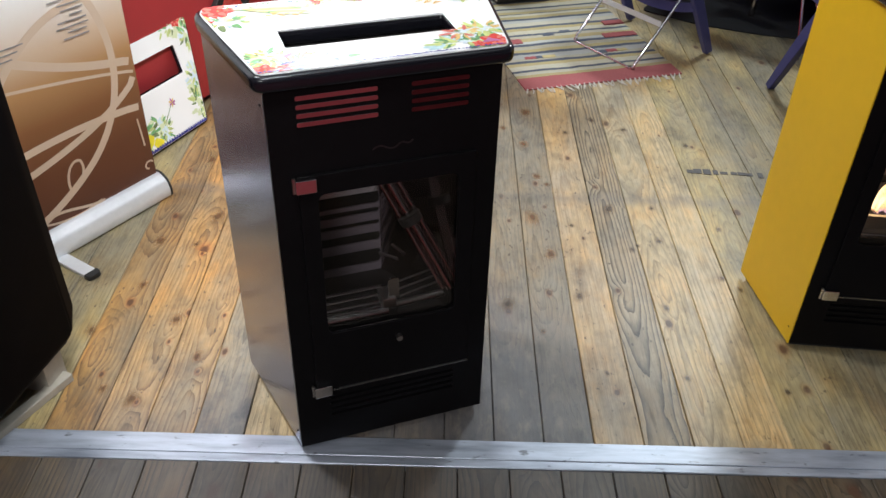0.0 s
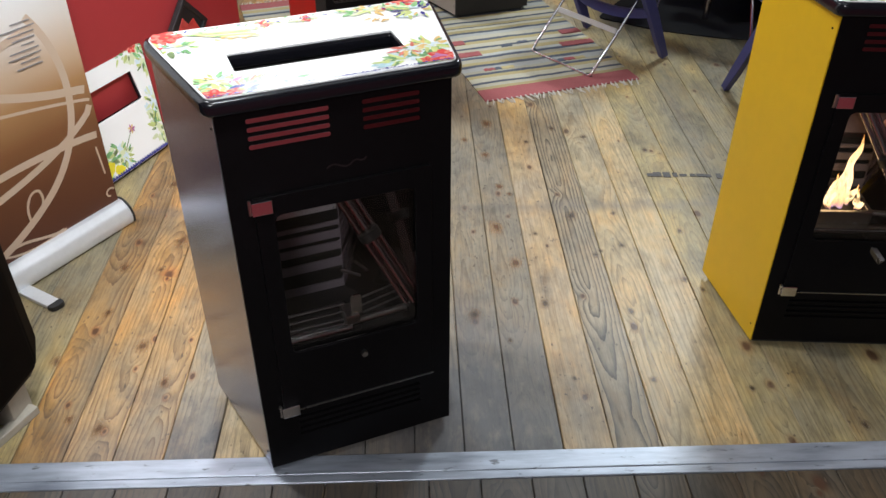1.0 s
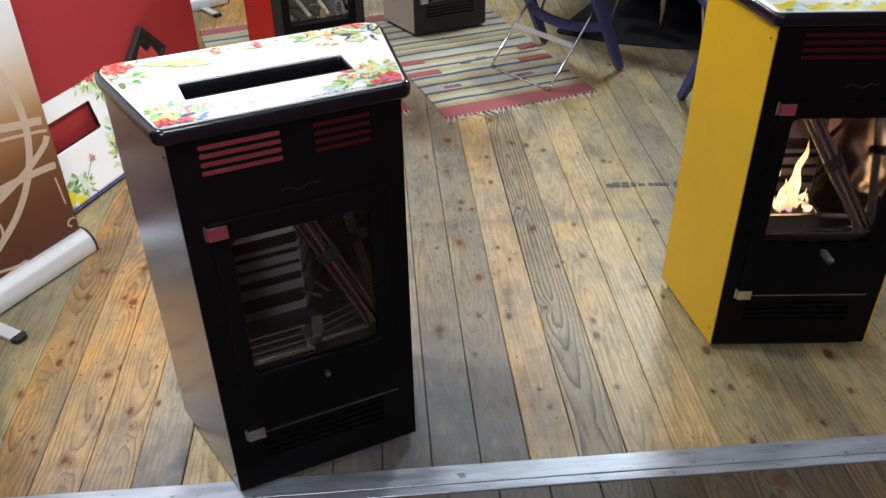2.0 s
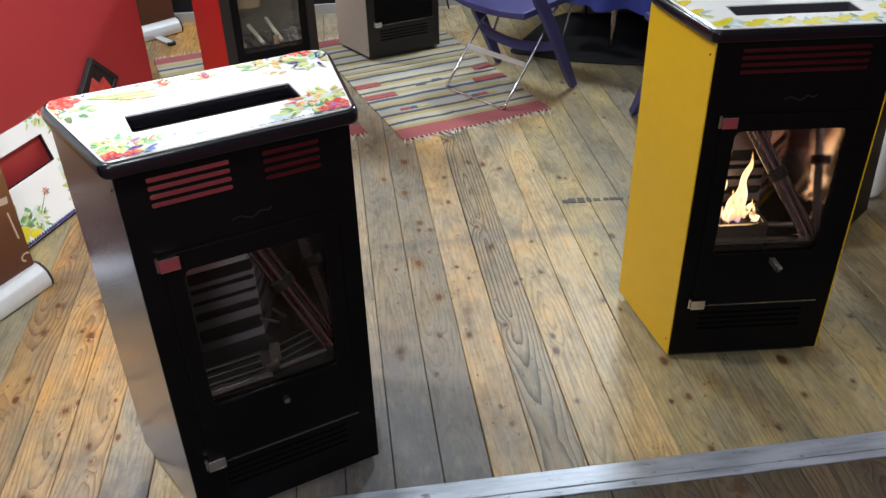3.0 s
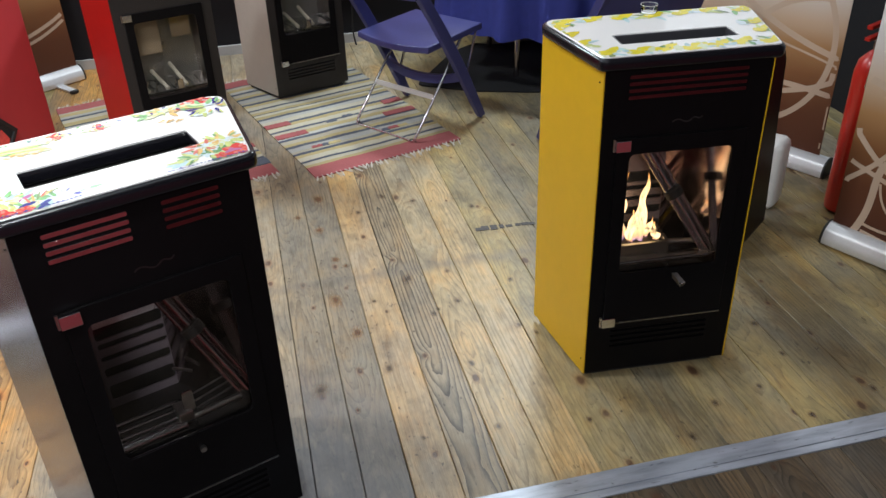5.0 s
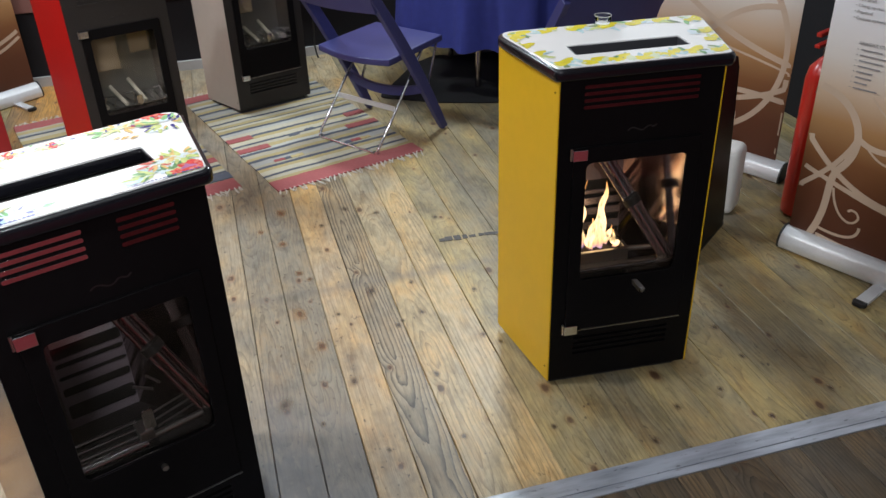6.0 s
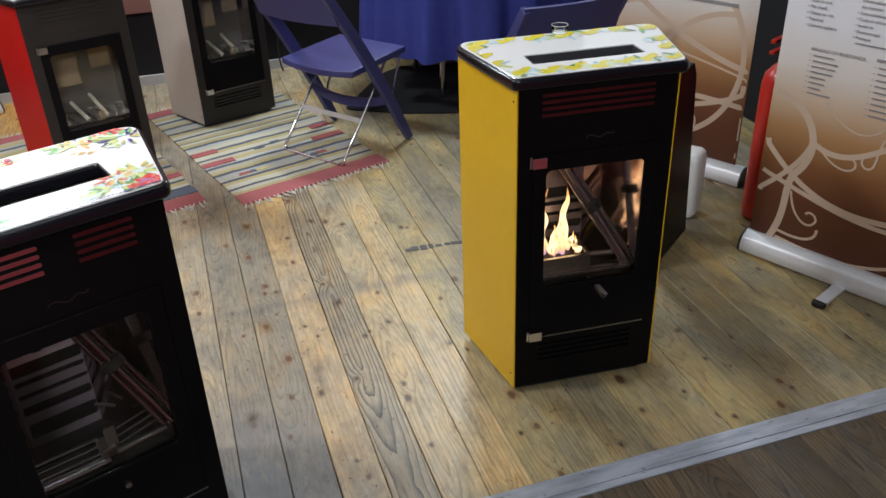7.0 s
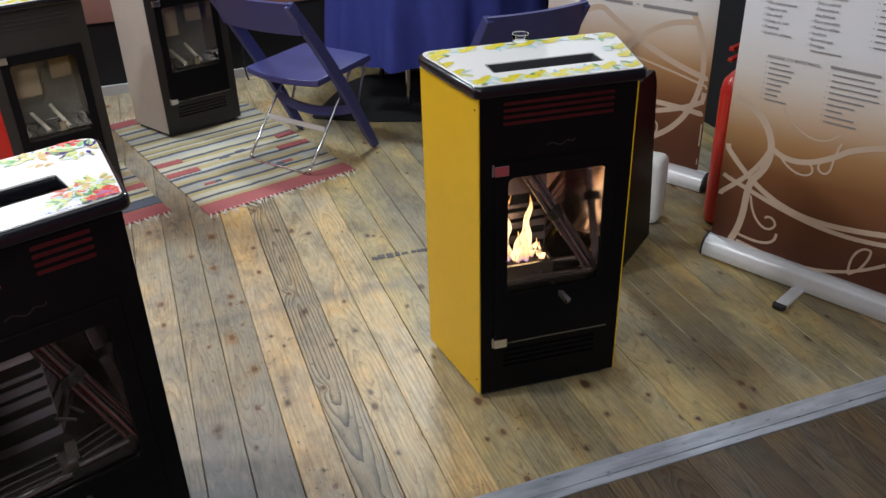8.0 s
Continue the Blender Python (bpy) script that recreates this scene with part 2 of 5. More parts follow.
CORAL = plain("painted_coral", (0.78, 0.22, 0.17), 0.15, 0, 0.3, 60, 0, 0.4)
IVORY = plain("ivory_enamel", (0.52, 0.46, 0.40), 0.4, 0, 0.06, 30)
POLISHED = plain("polished_steel_sheet", (0.33, 0.335, 0.43), 0.2, 0.7, 0.08, 9)
CHROME = plain("chrome", (0.72, 0.72, 0.74), 0.14, 1.0, 0.05, 20)
STEEL = plain("brushed_steel", (0.5, 0.48, 0.46), 0.28, 1.0, 0.15, 30)
TRAY_STEEL = plain("bright_tray_steel", (0.72, 0.64, 0.56), 0.1, 1.0, 0.15, 14)
SLOT_STEEL = plain("dark_slot_steel", (0.075, 0.075, 0.085), 0.45, 0.3, 0.2, 30)
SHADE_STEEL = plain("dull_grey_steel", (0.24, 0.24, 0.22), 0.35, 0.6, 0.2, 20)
MIRROR_STEEL = plain("blued_mirror_steel", (0.50, 0.42, 0.43), 0.11, 1.0, 0.2, 12)
DULL_STEEL = plain("heat_stained_steel", (0.52, 0.46, 0.46), 0.12, 1.0, 0.3, 12)
ALU = plain("satin_aluminium", (0.76, 0.77, 0.79), 0.45, 0.45, 0.06, 80)
GLAZE = plain("white_glaze", (0.92, 0.915, 0.90), 0.12, 0, 0.03, 12, 0, 0.5)
INDIGO_PLASTIC = plain("indigo_plastic", (0.043, 0.046, 0.165), 0.4, 0, 0.1, 50)
CLOTH_BLUE = plain("blue_cloth", (0.075, 0.095, 0.46), 0.85, 0, 0.12, 300, 0.3)
RUBBER = plain("black_plastic", (0.015, 0.015, 0.016), 0.5)
WHITE_PLASTIC = plain("white_plastic", (0.72, 0.72, 0.70), 0.4, 0, 0.05, 30)
BLACK_CLOTH = plain("black_wall_cloth", (0.010, 0.009, 0.012), 0.9, 0, 0.25, 60, 0.3)
DARK_MAT = plain("charcoal_mat", (0.012, 0.012, 0.013), 0.95, 0, 0.3, 200, 0.6)
RED_PAINT = plain("red_matt_laminate", (0.46, 0.036, 0.042), 0.6, 0, 0.05, 20)
EXT_RED = plain("red_cylinder_paint", (0.55, 0.022, 0.012), 0.3, 0, 0.06, 20, 0, 0.3)
CARPET = plain("red_carpet", (0.24, 0.02, 0.026), 0.95, 0, 0.2, 200, 0.5)
HALL_GREY = plain("grey_hall_paint", (0.3, 0.3, 0.32), 0.8, 0, 0.1, 4)
ROSE_WOOD = plain("rosy_panel", (0.26, 0.12, 0.10), 0.5, 0, 0.15, 12)
SKIRT = plain("pale_skirting", (0.5, 0.5, 0.5), 0.5, 0, 0.08, 30)
TAN_PLATE = plain("tan_card", (0.42, 0.33, 0.22), 0.6, 0, 0.1, 20)
FIBRE = plain("ceramic_fibre", (0.6, 0.56, 0.46), 0.8, 0, 0.12, 60, 0.4)
PALE_BLOCK = plain("pale_wood_block", (0.42, 0.38, 0.31), 0.7, 0, 0.12, 60, 0.2)
INK = plain("dark_ink", (0.27, 0.255, 0.26), 0.6)
LEAF = plain("painted_leaf_green", (0.22, 0.46, 0.20), 0.15, 0, 0.7, 60, 0, 0.4)
LIME = plain("painted_lime", (0.60, 0.68, 0.26), 0.15, 0, 0.4, 70, 0, 0.4)
POPPY = plain("painted_poppy_red", (0.70, 0.07, 0.06), 0.15, 0, 0.4, 50, 0, 0.4)
OCHRE = plain("painted_ochre", (0.76, 0.52, 0.2), 0.15, 0, 0.3, 70, 0, 0.4)
LEMON = plain("painted_lemon", (0.80, 0.68, 0.04), 0.15, 0, 0.25, 50, 0, 0.4)
WASH_GREEN = plain("pale_green_wash", (0.72, 0.78, 0.50), 0.15, 0, 0.12, 60, 0, 0.4)
WASH_BLUE = plain("pale_blue_wash", (0.70, 0.81, 0.86), 0.15, 0, 0.1, 60, 0, 0.4)
COBALT = plain("painted_cobalt", (0.05, 0.06, 0.28), 0.15, 0, 0.5, 70, 0, 0.4)
SKY_PAINT = plain("painted_pale_blue", (0.50, 0.70, 0.78), 0.15, 0, 0.4, 70, 0, 0.4)
VIOLET = plain("painted_violet", (0.48, 0.18, 0.36), 0.15, 0, 0.5, 70, 0, 0.4)
OLIVE = plain("painted_olive", (0.22, 0.30, 0.14), 0.15, 0, 0.5, 70, 0, 0.4)
THREAD = plain("white_thread", (0.62, 0.58, 0.52), 0.9)
LOGO_DIM = plain("dim_red_lettering", (0.013, 0.008, 0.009), 0.4)


def glass(name, tint, gloss_ior=1.5):
    m, nodes, links, sh = material(name)
    nodes.remove(sh)
    clear, shine, fres, mix = nodes.new("ShaderNodeBsdfTransparent"), nodes.new("ShaderNodeBsdfGlossy"), nodes.new("ShaderNodeFresnel"), nodes.new("ShaderNodeMixShader")
    clear.inputs[0].default_value = (*tint, 1)
    shine.inputs["Roughness"].default_value = 0.015
    fres.inputs[0].default_value = gloss_ior
    links.new(fres.outputs[0], mix.inputs[0])
    links.new(clear.outputs[0], mix.inputs[1])
    links.new(shine.outputs[0], mix.inputs[2])
    links.new(mix.outputs[0], nodes["Material Output"].inputs[0])
    return m


PANE = glass("stove_glass", (0.86, 0.84, 0.82), 1.33)
CLEAR = glass("clear_glass", (0.98, 0.985, 0.985), 1.45)
WHITENED_GLASS = plain("whitened_glass", (0.80, 0.82, 0.84), 0.12, 0, 0.03, 12, 0, 0.5)


def flame_material():
    """Burning gas: bluish and thin at the root, cream in the body, orange and wispy towards the tip."""
    m, nodes, links, sh = material("flame")
    nodes.remove(sh)
    em, clear, mix = nodes.new("ShaderNodeEmission"), nodes.new("ShaderNodeBsdfTransparent"), nodes.new("ShaderNodeMixShader")
    coord = nodes.new("ShaderNodeTexCoord")
    sep = nodes.new("ShaderNodeSeparateXYZ")
    links.new(coord.outputs["Generated"], sep.inputs[0])
    links.new(ramp(nodes, links, sep.outputs[2], [(0.0, (0.16, 0.12, 0.30)), (0.10, (0.70, 0.36, 0.16)), (0.3, (1.0, 0.72, 0.38)), (0.75, (1.0, 0.66, 0.30)), (1.0, (0.9, 0.34, 0.07))]), em.inputs[0])
    em.inputs[1].default_value = 3.6
    wisp = noise_at(nodes, links, stretched(nodes, links, coord.outputs["Object"], 70, 70, 22), 1.0, 3)
    links.new(ramp(nodes, links, wisp, [(0.38, (0.08, 0.08, 0.08)), (0.56, (0.85, 0.85, 0.85))]), mix.inputs[0])
    links.new(clear.outputs[0], mix.inputs[1])
    links.new(em.outputs[0], mix.inputs[2])
    links.new(mix.outputs[0], nodes["Material Output"].inputs[0])
    return m


FLAME = flame_material()


def banner_print():
    m, nodes, links, sh = material("brown_gradient_print")
    tc = nodes.new("ShaderNodeTexCoord").outputs["Object"]
    sep = nodes.new("ShaderNodeSeparateXYZ")
    links.new(tc, sep.inputs[0])
    haze = noise_at(nodes, links, tc, 1.6, 2)
    h = math_node(nodes, links, "ADD", math_node(nodes, links, "DIVIDE", sep.outputs[2], 2.0), math_node(nodes, links, "MULTIPLY", math_node(nodes, links, "SUBTRACT", haze, 0.5), 0.06))
    links.new(ramp(nodes, links, h, [(0.03, (0.085, 0.026, 0.014)), (0.12, (0.125, 0.042, 0.019)), (0.19, (0.22, 0.09, 0.034)), (0.245, (0.42, 0.225, 0.095)), (0.295, (0.60, 0.44, 0.31)), (0.35, (0.72, 0.67, 0.62)), (0.42, (0.78, 0.79, 0.82)), (1.0, (0.80, 0.81, 0.84))]), sh.inputs["Base Color"])
    sh.inputs["Roughness"].default_value = 0.42
    return m


BANNER_PRINT = banner_print()
SCROLL = plain("pale_tan_scroll_print", (0.58, 0.44, 0.33), 0.45, 0, 0.06, 8)


def worn_metal():
    m, nodes, links, sh = material("worn_aluminium_strip")
    tc = nodes.new("ShaderNodeTexCoord").outputs["Object"]
    scuff = noise_at(nodes, links, stretched(nodes, links, tc, 6, 40, 1), 1.0, 5)
    spots = noise_at(nodes, links, stretched(nodes, links, tc, 22, 60, 1), 1.0, 3)
    base = ramp(nodes, links, scuff, [(0.3, (0.30, 0.33, 0.39)), (0.6, (0.52, 0.56, 0.64))])
    base = mix_colour(nodes, links, ramp(nodes, links, spots, [(0.64, (0, 0, 0)), (0.71, (0.8, 0.8, 0.8))]), base, (0.13, 0.13, 0.14))
    links.new(base, sh.inputs["Base Color"])
    sh.inputs["Metallic"].default_value = 0.5
    links.new(math_node(nodes, links, "ADD", math_node(nodes, links, "MULTIPLY", scuff, 0.3), 0.25), sh.inputs["Roughness"])
    bump(nodes, links, scuff, 0.2, 0.001, sh)
    return m


STRIP_METAL = worn_metal()


RED_, BLU, CRM, GLD, WHT = (0.42, 0.12, 0.12), (0.10, 0.115, 0.15), (0.54, 0.50, 0.38), (0.50, 0.41, 0.20), (0.50, 0.50, 0.46)


def kilim(name, stops):
    m, nodes, links, sh = material(name)
    tc = nodes.new("ShaderNodeTexCoord").outputs["Object"]
    sep = nodes.new("ShaderNodeSeparateXYZ")
    links.new(tc, sep.inputs[0])
    wob = noise_at(nodes, links, tc, 9, 3)
    y = math_node(nodes, links, "ADD", sep.outputs[1], math_node(nodes, links, "MULTIPLY", math_node(nodes, links, "SUBTRACT", wob, 0.5), 0.02))
    u = math_node(nodes, links, "DIVIDE", y, 1.3, True)
    run = math_node(nodes, links, "FRACT", math_node(nodes, links, "MULTIPLY", math_node(nodes, links, "SUBTRACT", u, 0.075), 1.9))
    col = ramp(nodes, links, run, stops, "CONSTANT")
    ends = ramp(nodes, links, u, [(0.0, (1, 1, 1)), (0.075, (0, 0, 0)), (0.93, (1, 1, 1))], "CONSTANT")
    col = mix_colour(nodes, links, ends, col, RED_)
    weave = noise_at(nodes, links, stretched(nodes, links, tc, 60, 500, 1), 1.0, 2)
    fade = noise_at(nodes, links, tc, 7, 4)
    col = mix_colour(nodes, links, 0.4, col, ramp(nodes, links, weave, [(0.3, (0.5, 0.5, 0.5)), (0.65, (1, 1, 1))]), "MULTIPLY")
    col = mix_colour(nodes, links, 0.25, col, ramp(nodes, links, fade, [(0.3, (0.5, 0.5, 0.5)), (0.65, (1, 1, 1))]), "MULTIPLY")
    links.new(col, sh.inputs["Base Color"])
    sh.inputs["Roughness"].default_value = 0.95
    bump(nodes, links, weave, 0.5, 0.002, sh)
    return m


# ---- building ----
def part(name, bm, mat, parent=None, label="", smooth=False):
    """Links a bmesh as one mesh object, under parent if there is one."""
    me = bpy.data.meshes.new(name)
    bmesh.ops.recalc_face_normals(bm, faces=bm.faces)
    bm.to_mesh(me)
    bm.free()
    me.materials.append(mat)
    if smooth:
        me.shade_smooth()
        me.set_sharp_from_angle(angle=radians(40))
    ob = new(name, me)
    if parent is not None:
        ob.parent = parent
    if label:
        ob["label"] = label
    return ob


def thing(name, m, label, category, group="", kind=""):
    ob = new(name)
    ob.empty_display_size = 0.1
    ob.matrix_world = m
    return tagged(ob, label, category, group, kind)


def box(x0, x1, y0, y1, z0, z1, bevel=0.0, bm=None, turn=None):
    bm = bm or bmesh.new()
    made = bmesh.ops.create_cube(bm, size=1.0)["verts"]
    for v in made:
        v.co = Vector(((x0 + x1) / 2 + v.co.x * (x1 - x0), (y0 + y1) / 2 + v.co.y * (y1 - y0), (z0 + z1) / 2 + v.co.z * (z1 - z0)))
        if turn is not None:
            v.co = turn @ v.co
    if bevel:
        edges = {e for v in made for e in v.link_edges}
        bmesh.ops.bevel(bm, geom=list(edges), offset=bevel, segments=2, affect="EDGES", profile=0.6)
    return bm


def slab(loops, z0, z1, bevel=0.0, flat="XY"):
    """A plate with an outline and holes (lists of 2D points), from z0 to z1; flat 'XZ' stands it up, its depth along y."""
    bm = bmesh.new()
    for loop in loops:
        vs = [bm.verts.new((x, y, z1)) for x, y in loop]
        for a, b in zip(vs, vs[1:] + vs[:1]):
            bm.edges.new((a, b))
    bmesh.ops.triangle_fill(bm, use_beauty=True, use_dissolve=False, edges=list(bm.edges))
    rim = [e for e in bm.edges if e.is_boundary]
    top = list(bm.faces)
    out = bmesh.ops.duplicate(bm, geom=top + list(bm.verts) + list(bm.edges))
    vmap = out["vert_map"]
    for v in [g for g in out["geom"] if isinstance(g, bmesh.types.BMVert)]:
        v.co.z = z0
    for e in rim:
        a, b = e.verts
        bm.faces.new((a, b, vmap[b], vmap[a]))
    bmesh.ops.recalc_face_normals(bm, faces=bm.faces)
    if bevel:
        edges = [e for e in bm.edges if len(e.link_faces) == 2 and abs(e.verts[0].co.z - e.verts[1].co.z) < 1e-6 and e.calc_face_angle(0) > 1.0]
        bmesh.ops.bevel(bm, geom=edges, offset=bevel, segments=3, affect="EDGES", profile=0.5)
    if flat == "XZ":
        for v in bm.verts:
            v.co = Vector((v.co.x, v.co.z, v.co.y))
    return bm


def rounded(points, radii, steps=5):
    """An outline with rounded corners."""
    out, n = [], len(points)
    for i in range(n):
        p, a, b, r = Vector(points[i]), Vector(points[i - 1]), Vector(points[(i + 1) % n]), radii[i] if isinstance(radii, (list, tuple)) else radii
        if r <= 0:
            out.append(tuple(p))
            continue
        p0, p1 = p + (a - p).normalized() * r, p + (b - p).normalized() * r
        for k in range(steps + 1):
            t = k / steps
            q = p0 * (1 - t) ** 2 + p * 2 * t * (1 - t) + p1 * t ** 2
            out.append((q.x, q.y))
    return out


def rect(x0, x1, y0, y1):
    return [(x0, y0), (x1, y0), (x1, y1), (x0, y1)]


def tube(path, r, sides=10, bm=None, closed=False):
    """A round bar along a path of 3D points."""
    bm = bm or bmesh.new()
    path = [Vector(p) for p in path]
    rings = []
    n = len(path)
    for i, p in enumerate(path):
        a, b = (path[i - 1] if (i > 0 or closed) else p), (path[(i + 1) % n] if (i < n - 1 or closed) else p)
        d = (b - a).normalized()
        u = d.orthogonal().normalized() if not rings else (rings[-1][1] - d * rings[-1][1].dot(d)).normalized()
        w = d.cross(u)
        rr = r[i] if isinstance(r, (list, tuple)) else r
        rings.append(([bm.verts.new(p + rr * (math.cos(2 * math.pi * k / sides) * u + math.sin(2 * math.pi * k / sides) * w)) for k in range(sides)], u))
    pairs = list(zip(rings, rings[1:])) + ([(rings[-1], rings[0])] if closed else [])
    for (ra, _), (rb, _) in pairs:
        for k in range(sides):
            bm.faces.new((ra[k], ra[(k + 1) % sides], rb[(k + 1) % sides], rb[k]))
    if not closed:
        bm.faces.new(rings[0][0][::-1])
        bm.faces.new(rings[-1][0])
    return bm


def lathe(profile, sides=24, bm=None, centre=(0, 0)):
    """A turned shape from (radius, z) pairs."""
    bm = bm or bmesh.new()
    rings = [[bm.verts.new((centre[0] + r * math.cos(2 * math.pi * k / sides), centre[1] + r * math.sin(2 * math.pi * k / sides), z)) for k in range(sides)] for r, z in profile]
    for ra, rb in zip(rings, rings[1:]):
        for k in range(sides):
            bm.faces.new((ra[k], ra[(k + 1) % sides], rb[(k + 1) % sides], rb[k]))
    bm.faces.new(rings[0][::-1])
    bm.faces.new(rings[-1])
    return bm


def ribbon(path, width, y, thick, bm=None):
    """A flat band along a path of (x, z) points, standing in the plane y, as thick as given towards -y. width may be a list."""
    bm = bm or bmesh.new()
    pts = [Vector((p[0], p[1])) for p in path]
    rows = []
    for i, p in enumerate(pts):
        d = (pts[min(i + 1, len(pts) - 1)] - pts[max(i - 1, 0)]).normalized()
        nrm = Vector((-d.y, d.x)) * (width[i] if isinstance(width, (list, tuple)) else width) / 2
        rows.append([bm.verts.new((p.x + s * nrm.x, yy, p.y + s * nrm.y)) for s, yy in ((1, y), (1, y - thick), (-1, y - thick), (-1, y))])
    for a, b in zip(rows, rows[1:]):
        for k in range(4):
            bm.faces.new((a[k], a[(k + 1) % 4], b[(k + 1) % 4], b[k]))
    bm.faces.new(rows[0][::-1])
    bm.faces.new(rows[-1])
    return bm


def arc(cx, cz, r, a0, a1, n=24, squash=1.0):
    return [(cx + r * math.cos(radians(a0 + (a1 - a0) * k / n)), cz + squash * r * math.sin(radians(a0 + (a1 - a0) * k / n))) for k in range(n + 1)]


def bezier(p0, p1, p2, p3, n=20):
    out = []
    for k in range(n + 1):
        t = k / n
        q = Vector(p0) * (1 - t) ** 3 + Vector(p1) * 3 * t * (1 - t) ** 2 + Vector(p2) * 3 * t * t * (1 - t) + Vector(p3) * t ** 3
        out.append(tuple(q))
    return out


def lettering(lines, size, x, z, y, gap=1.35):
    """Words in the built-in font as a mesh that stands in the plane y, its first line's foot at z."""
    cu = bpy.data.curves.new("words", "FONT")
    cu.body, cu.size, cu.space_line, cu.extrude = "\n".join(lines), size, gap, 0.0004
    cu.resolution_u = 2
    ob = new("words", cu)
    bpy.context.view_layer.update()
    me = bpy.data.meshes.new_from_object(ob.evaluated_get(bpy.context.evaluated_depsgraph_get()))
    bm = bmesh.new()
    bm.from_mesh(me)
    bpy.data.objects.remove(ob)
    bpy.data.meshes.remove(me)
    for v in bm.verts:
        v.co = Vector((x + v.co.x, y - v.co.z, z + v.co.y))
    return bm


# ---- setting ----
SEAM, PITCH = 0.4425, 0.1155
FAR, NEAR = 1.457, 1.380

floor = tagged(part("floor", box(-4.0, 5.0, -3.5, 5.6, -0.08, -0.021), SOOT), "old bare pine board floor, worn grey and orange", "floor", kind="structure")
strip = tagged(part("floor_trim", slab([rect(-4.0, 5.0, NEAR + 0.0235, FAR)], -0.02, 0.004, 0.002), STRIP_METAL), "scuffed flat aluminium strip across the boards", "trim", kind="structure")
part("lip", slab([rect(-4.0, 5.0, NEAR, NEAR + 0.0225)], -0.02, 0.003, 0.0022), STRIP_METAL, strip, "rounded nosing of the strip")
carpet = tagged(part("carpet", slab([rect(-3.9, 4.9, -3.4, 0.55)], -0.021, 0.003, 0.002), CARPET), "plain red aisle carpet on the floor", "carpet", kind="structure")
part("wall_back", box(-4.0, 5.0, 5.05, 5.2, -0.08, 2.5), BLACK_CLOTH)
part("wall_left", box(-4.15, -4.0, -3.5, 5.2, -0.08, 3.4), HALL_GREY)
part("wall_right", box(5.0, 5.15, -3.5, 5.2, -0.08, 3.4), HALL_GREY)
part("wall_front", box(-4.15, 5.15, -3.65, -3.5, -0.08, 3.4), HALL_GREY)
part("wall_top_back", box(-4.15, 5.15, 5.2, 5.35, -0.08, 3.4), HALL_GREY)
part("wall_stand_right", box(2.95, 3.05, 1.7, 5.05, -0.08, 2.5), BLACK_CLOTH)
part("ceiling", box(-4.15, 5.15, -3.65, 5.35, 3.4, 3.5), HALL_GREY)
for nm, lab in (("wall_back", "black cloth-covered stand wall"), ("wall_left", "plain grey hall wall"), ("wall_stand_right", "black cloth-covered stand wall"), ("wall_right", "plain grey hall wall"), ("wall_front", "plain grey hall wall"), ("wall_top_back", "plain grey hall wall"), ("ceiling", "plain grey hall ceiling")):
    tagged(bpy.data.objects[nm], lab, "ceiling" if nm == "ceiling" else "wall", kind="structure")
tagged(part("baseboard", box(-4.0, 5.0, 5.035, 5.05, -0.02, 0.055, 0.003), SKIRT), "pale grey skirting along the black wall", "baseboard", kind="structure")
tagged(part("wall_panel", box(-4.0, 5.0, 5.02, 5.05, 0.41, 2.45, 0.004), ROSE_WOOD), "rosy brown panel on the upper black wall", "wall panel", kind="structure")


# ---- stoves ----
FRONT, BACK, DEPTH, TOP = 0.212, 0.276, 0.305, 0.893


def leaf(bm, x, y, ang, length, width, z):
    c, s = math.cos(radians(ang)), math.sin(radians(ang))
    pts = []
    for side in (1, -1):
        for k in range(6):
            t = (k + (0 if side == 1 else 1)) / 6
            t = t if side == 1 else 1 - t + 1 / 6
            u = min(1, max(0, t))
            wv = width * 0.5 * math.sin(math.pi * u ** 0.8) * (1 + 0.18 * math.sin(9 * u))
            pts.append((length * u, side * wv))
    vs = [bm.verts.new((x + c * px - s * py, y + s * px + c * py, z)) for px, py in pts]
    mid = bm.verts.new((x + c * length * 0.5, y + s * length * 0.5, z + 0.00006))
    for a, b in zip(vs, vs[1:] + vs[:1]):
        bm.faces.new((a, b, mid))


def blob(bm, x, y, r, z, petals=5, squash=1.0, ang=0.0):
    n = petals * 4
    vs = []
    for k in range(n):
        a = 2 * math.pi * k / n
        rr = r * (0.82 + 0.18 * math.cos(petals * a))
        px, py = rr * math.cos(a), squash * rr * math.sin(a)
        c, s = math.cos(radians(ang)), math.sin(radians(ang))
        vs.append(bm.verts.new((x + c * px - s * py, y + s * px + c * py, z)))
    mid = bm.verts.new((x, y, z + 0.00006))
    for a, b in zip(vs, vs[1:] + vs[:1]):
        bm.faces.new((a, b, mid))


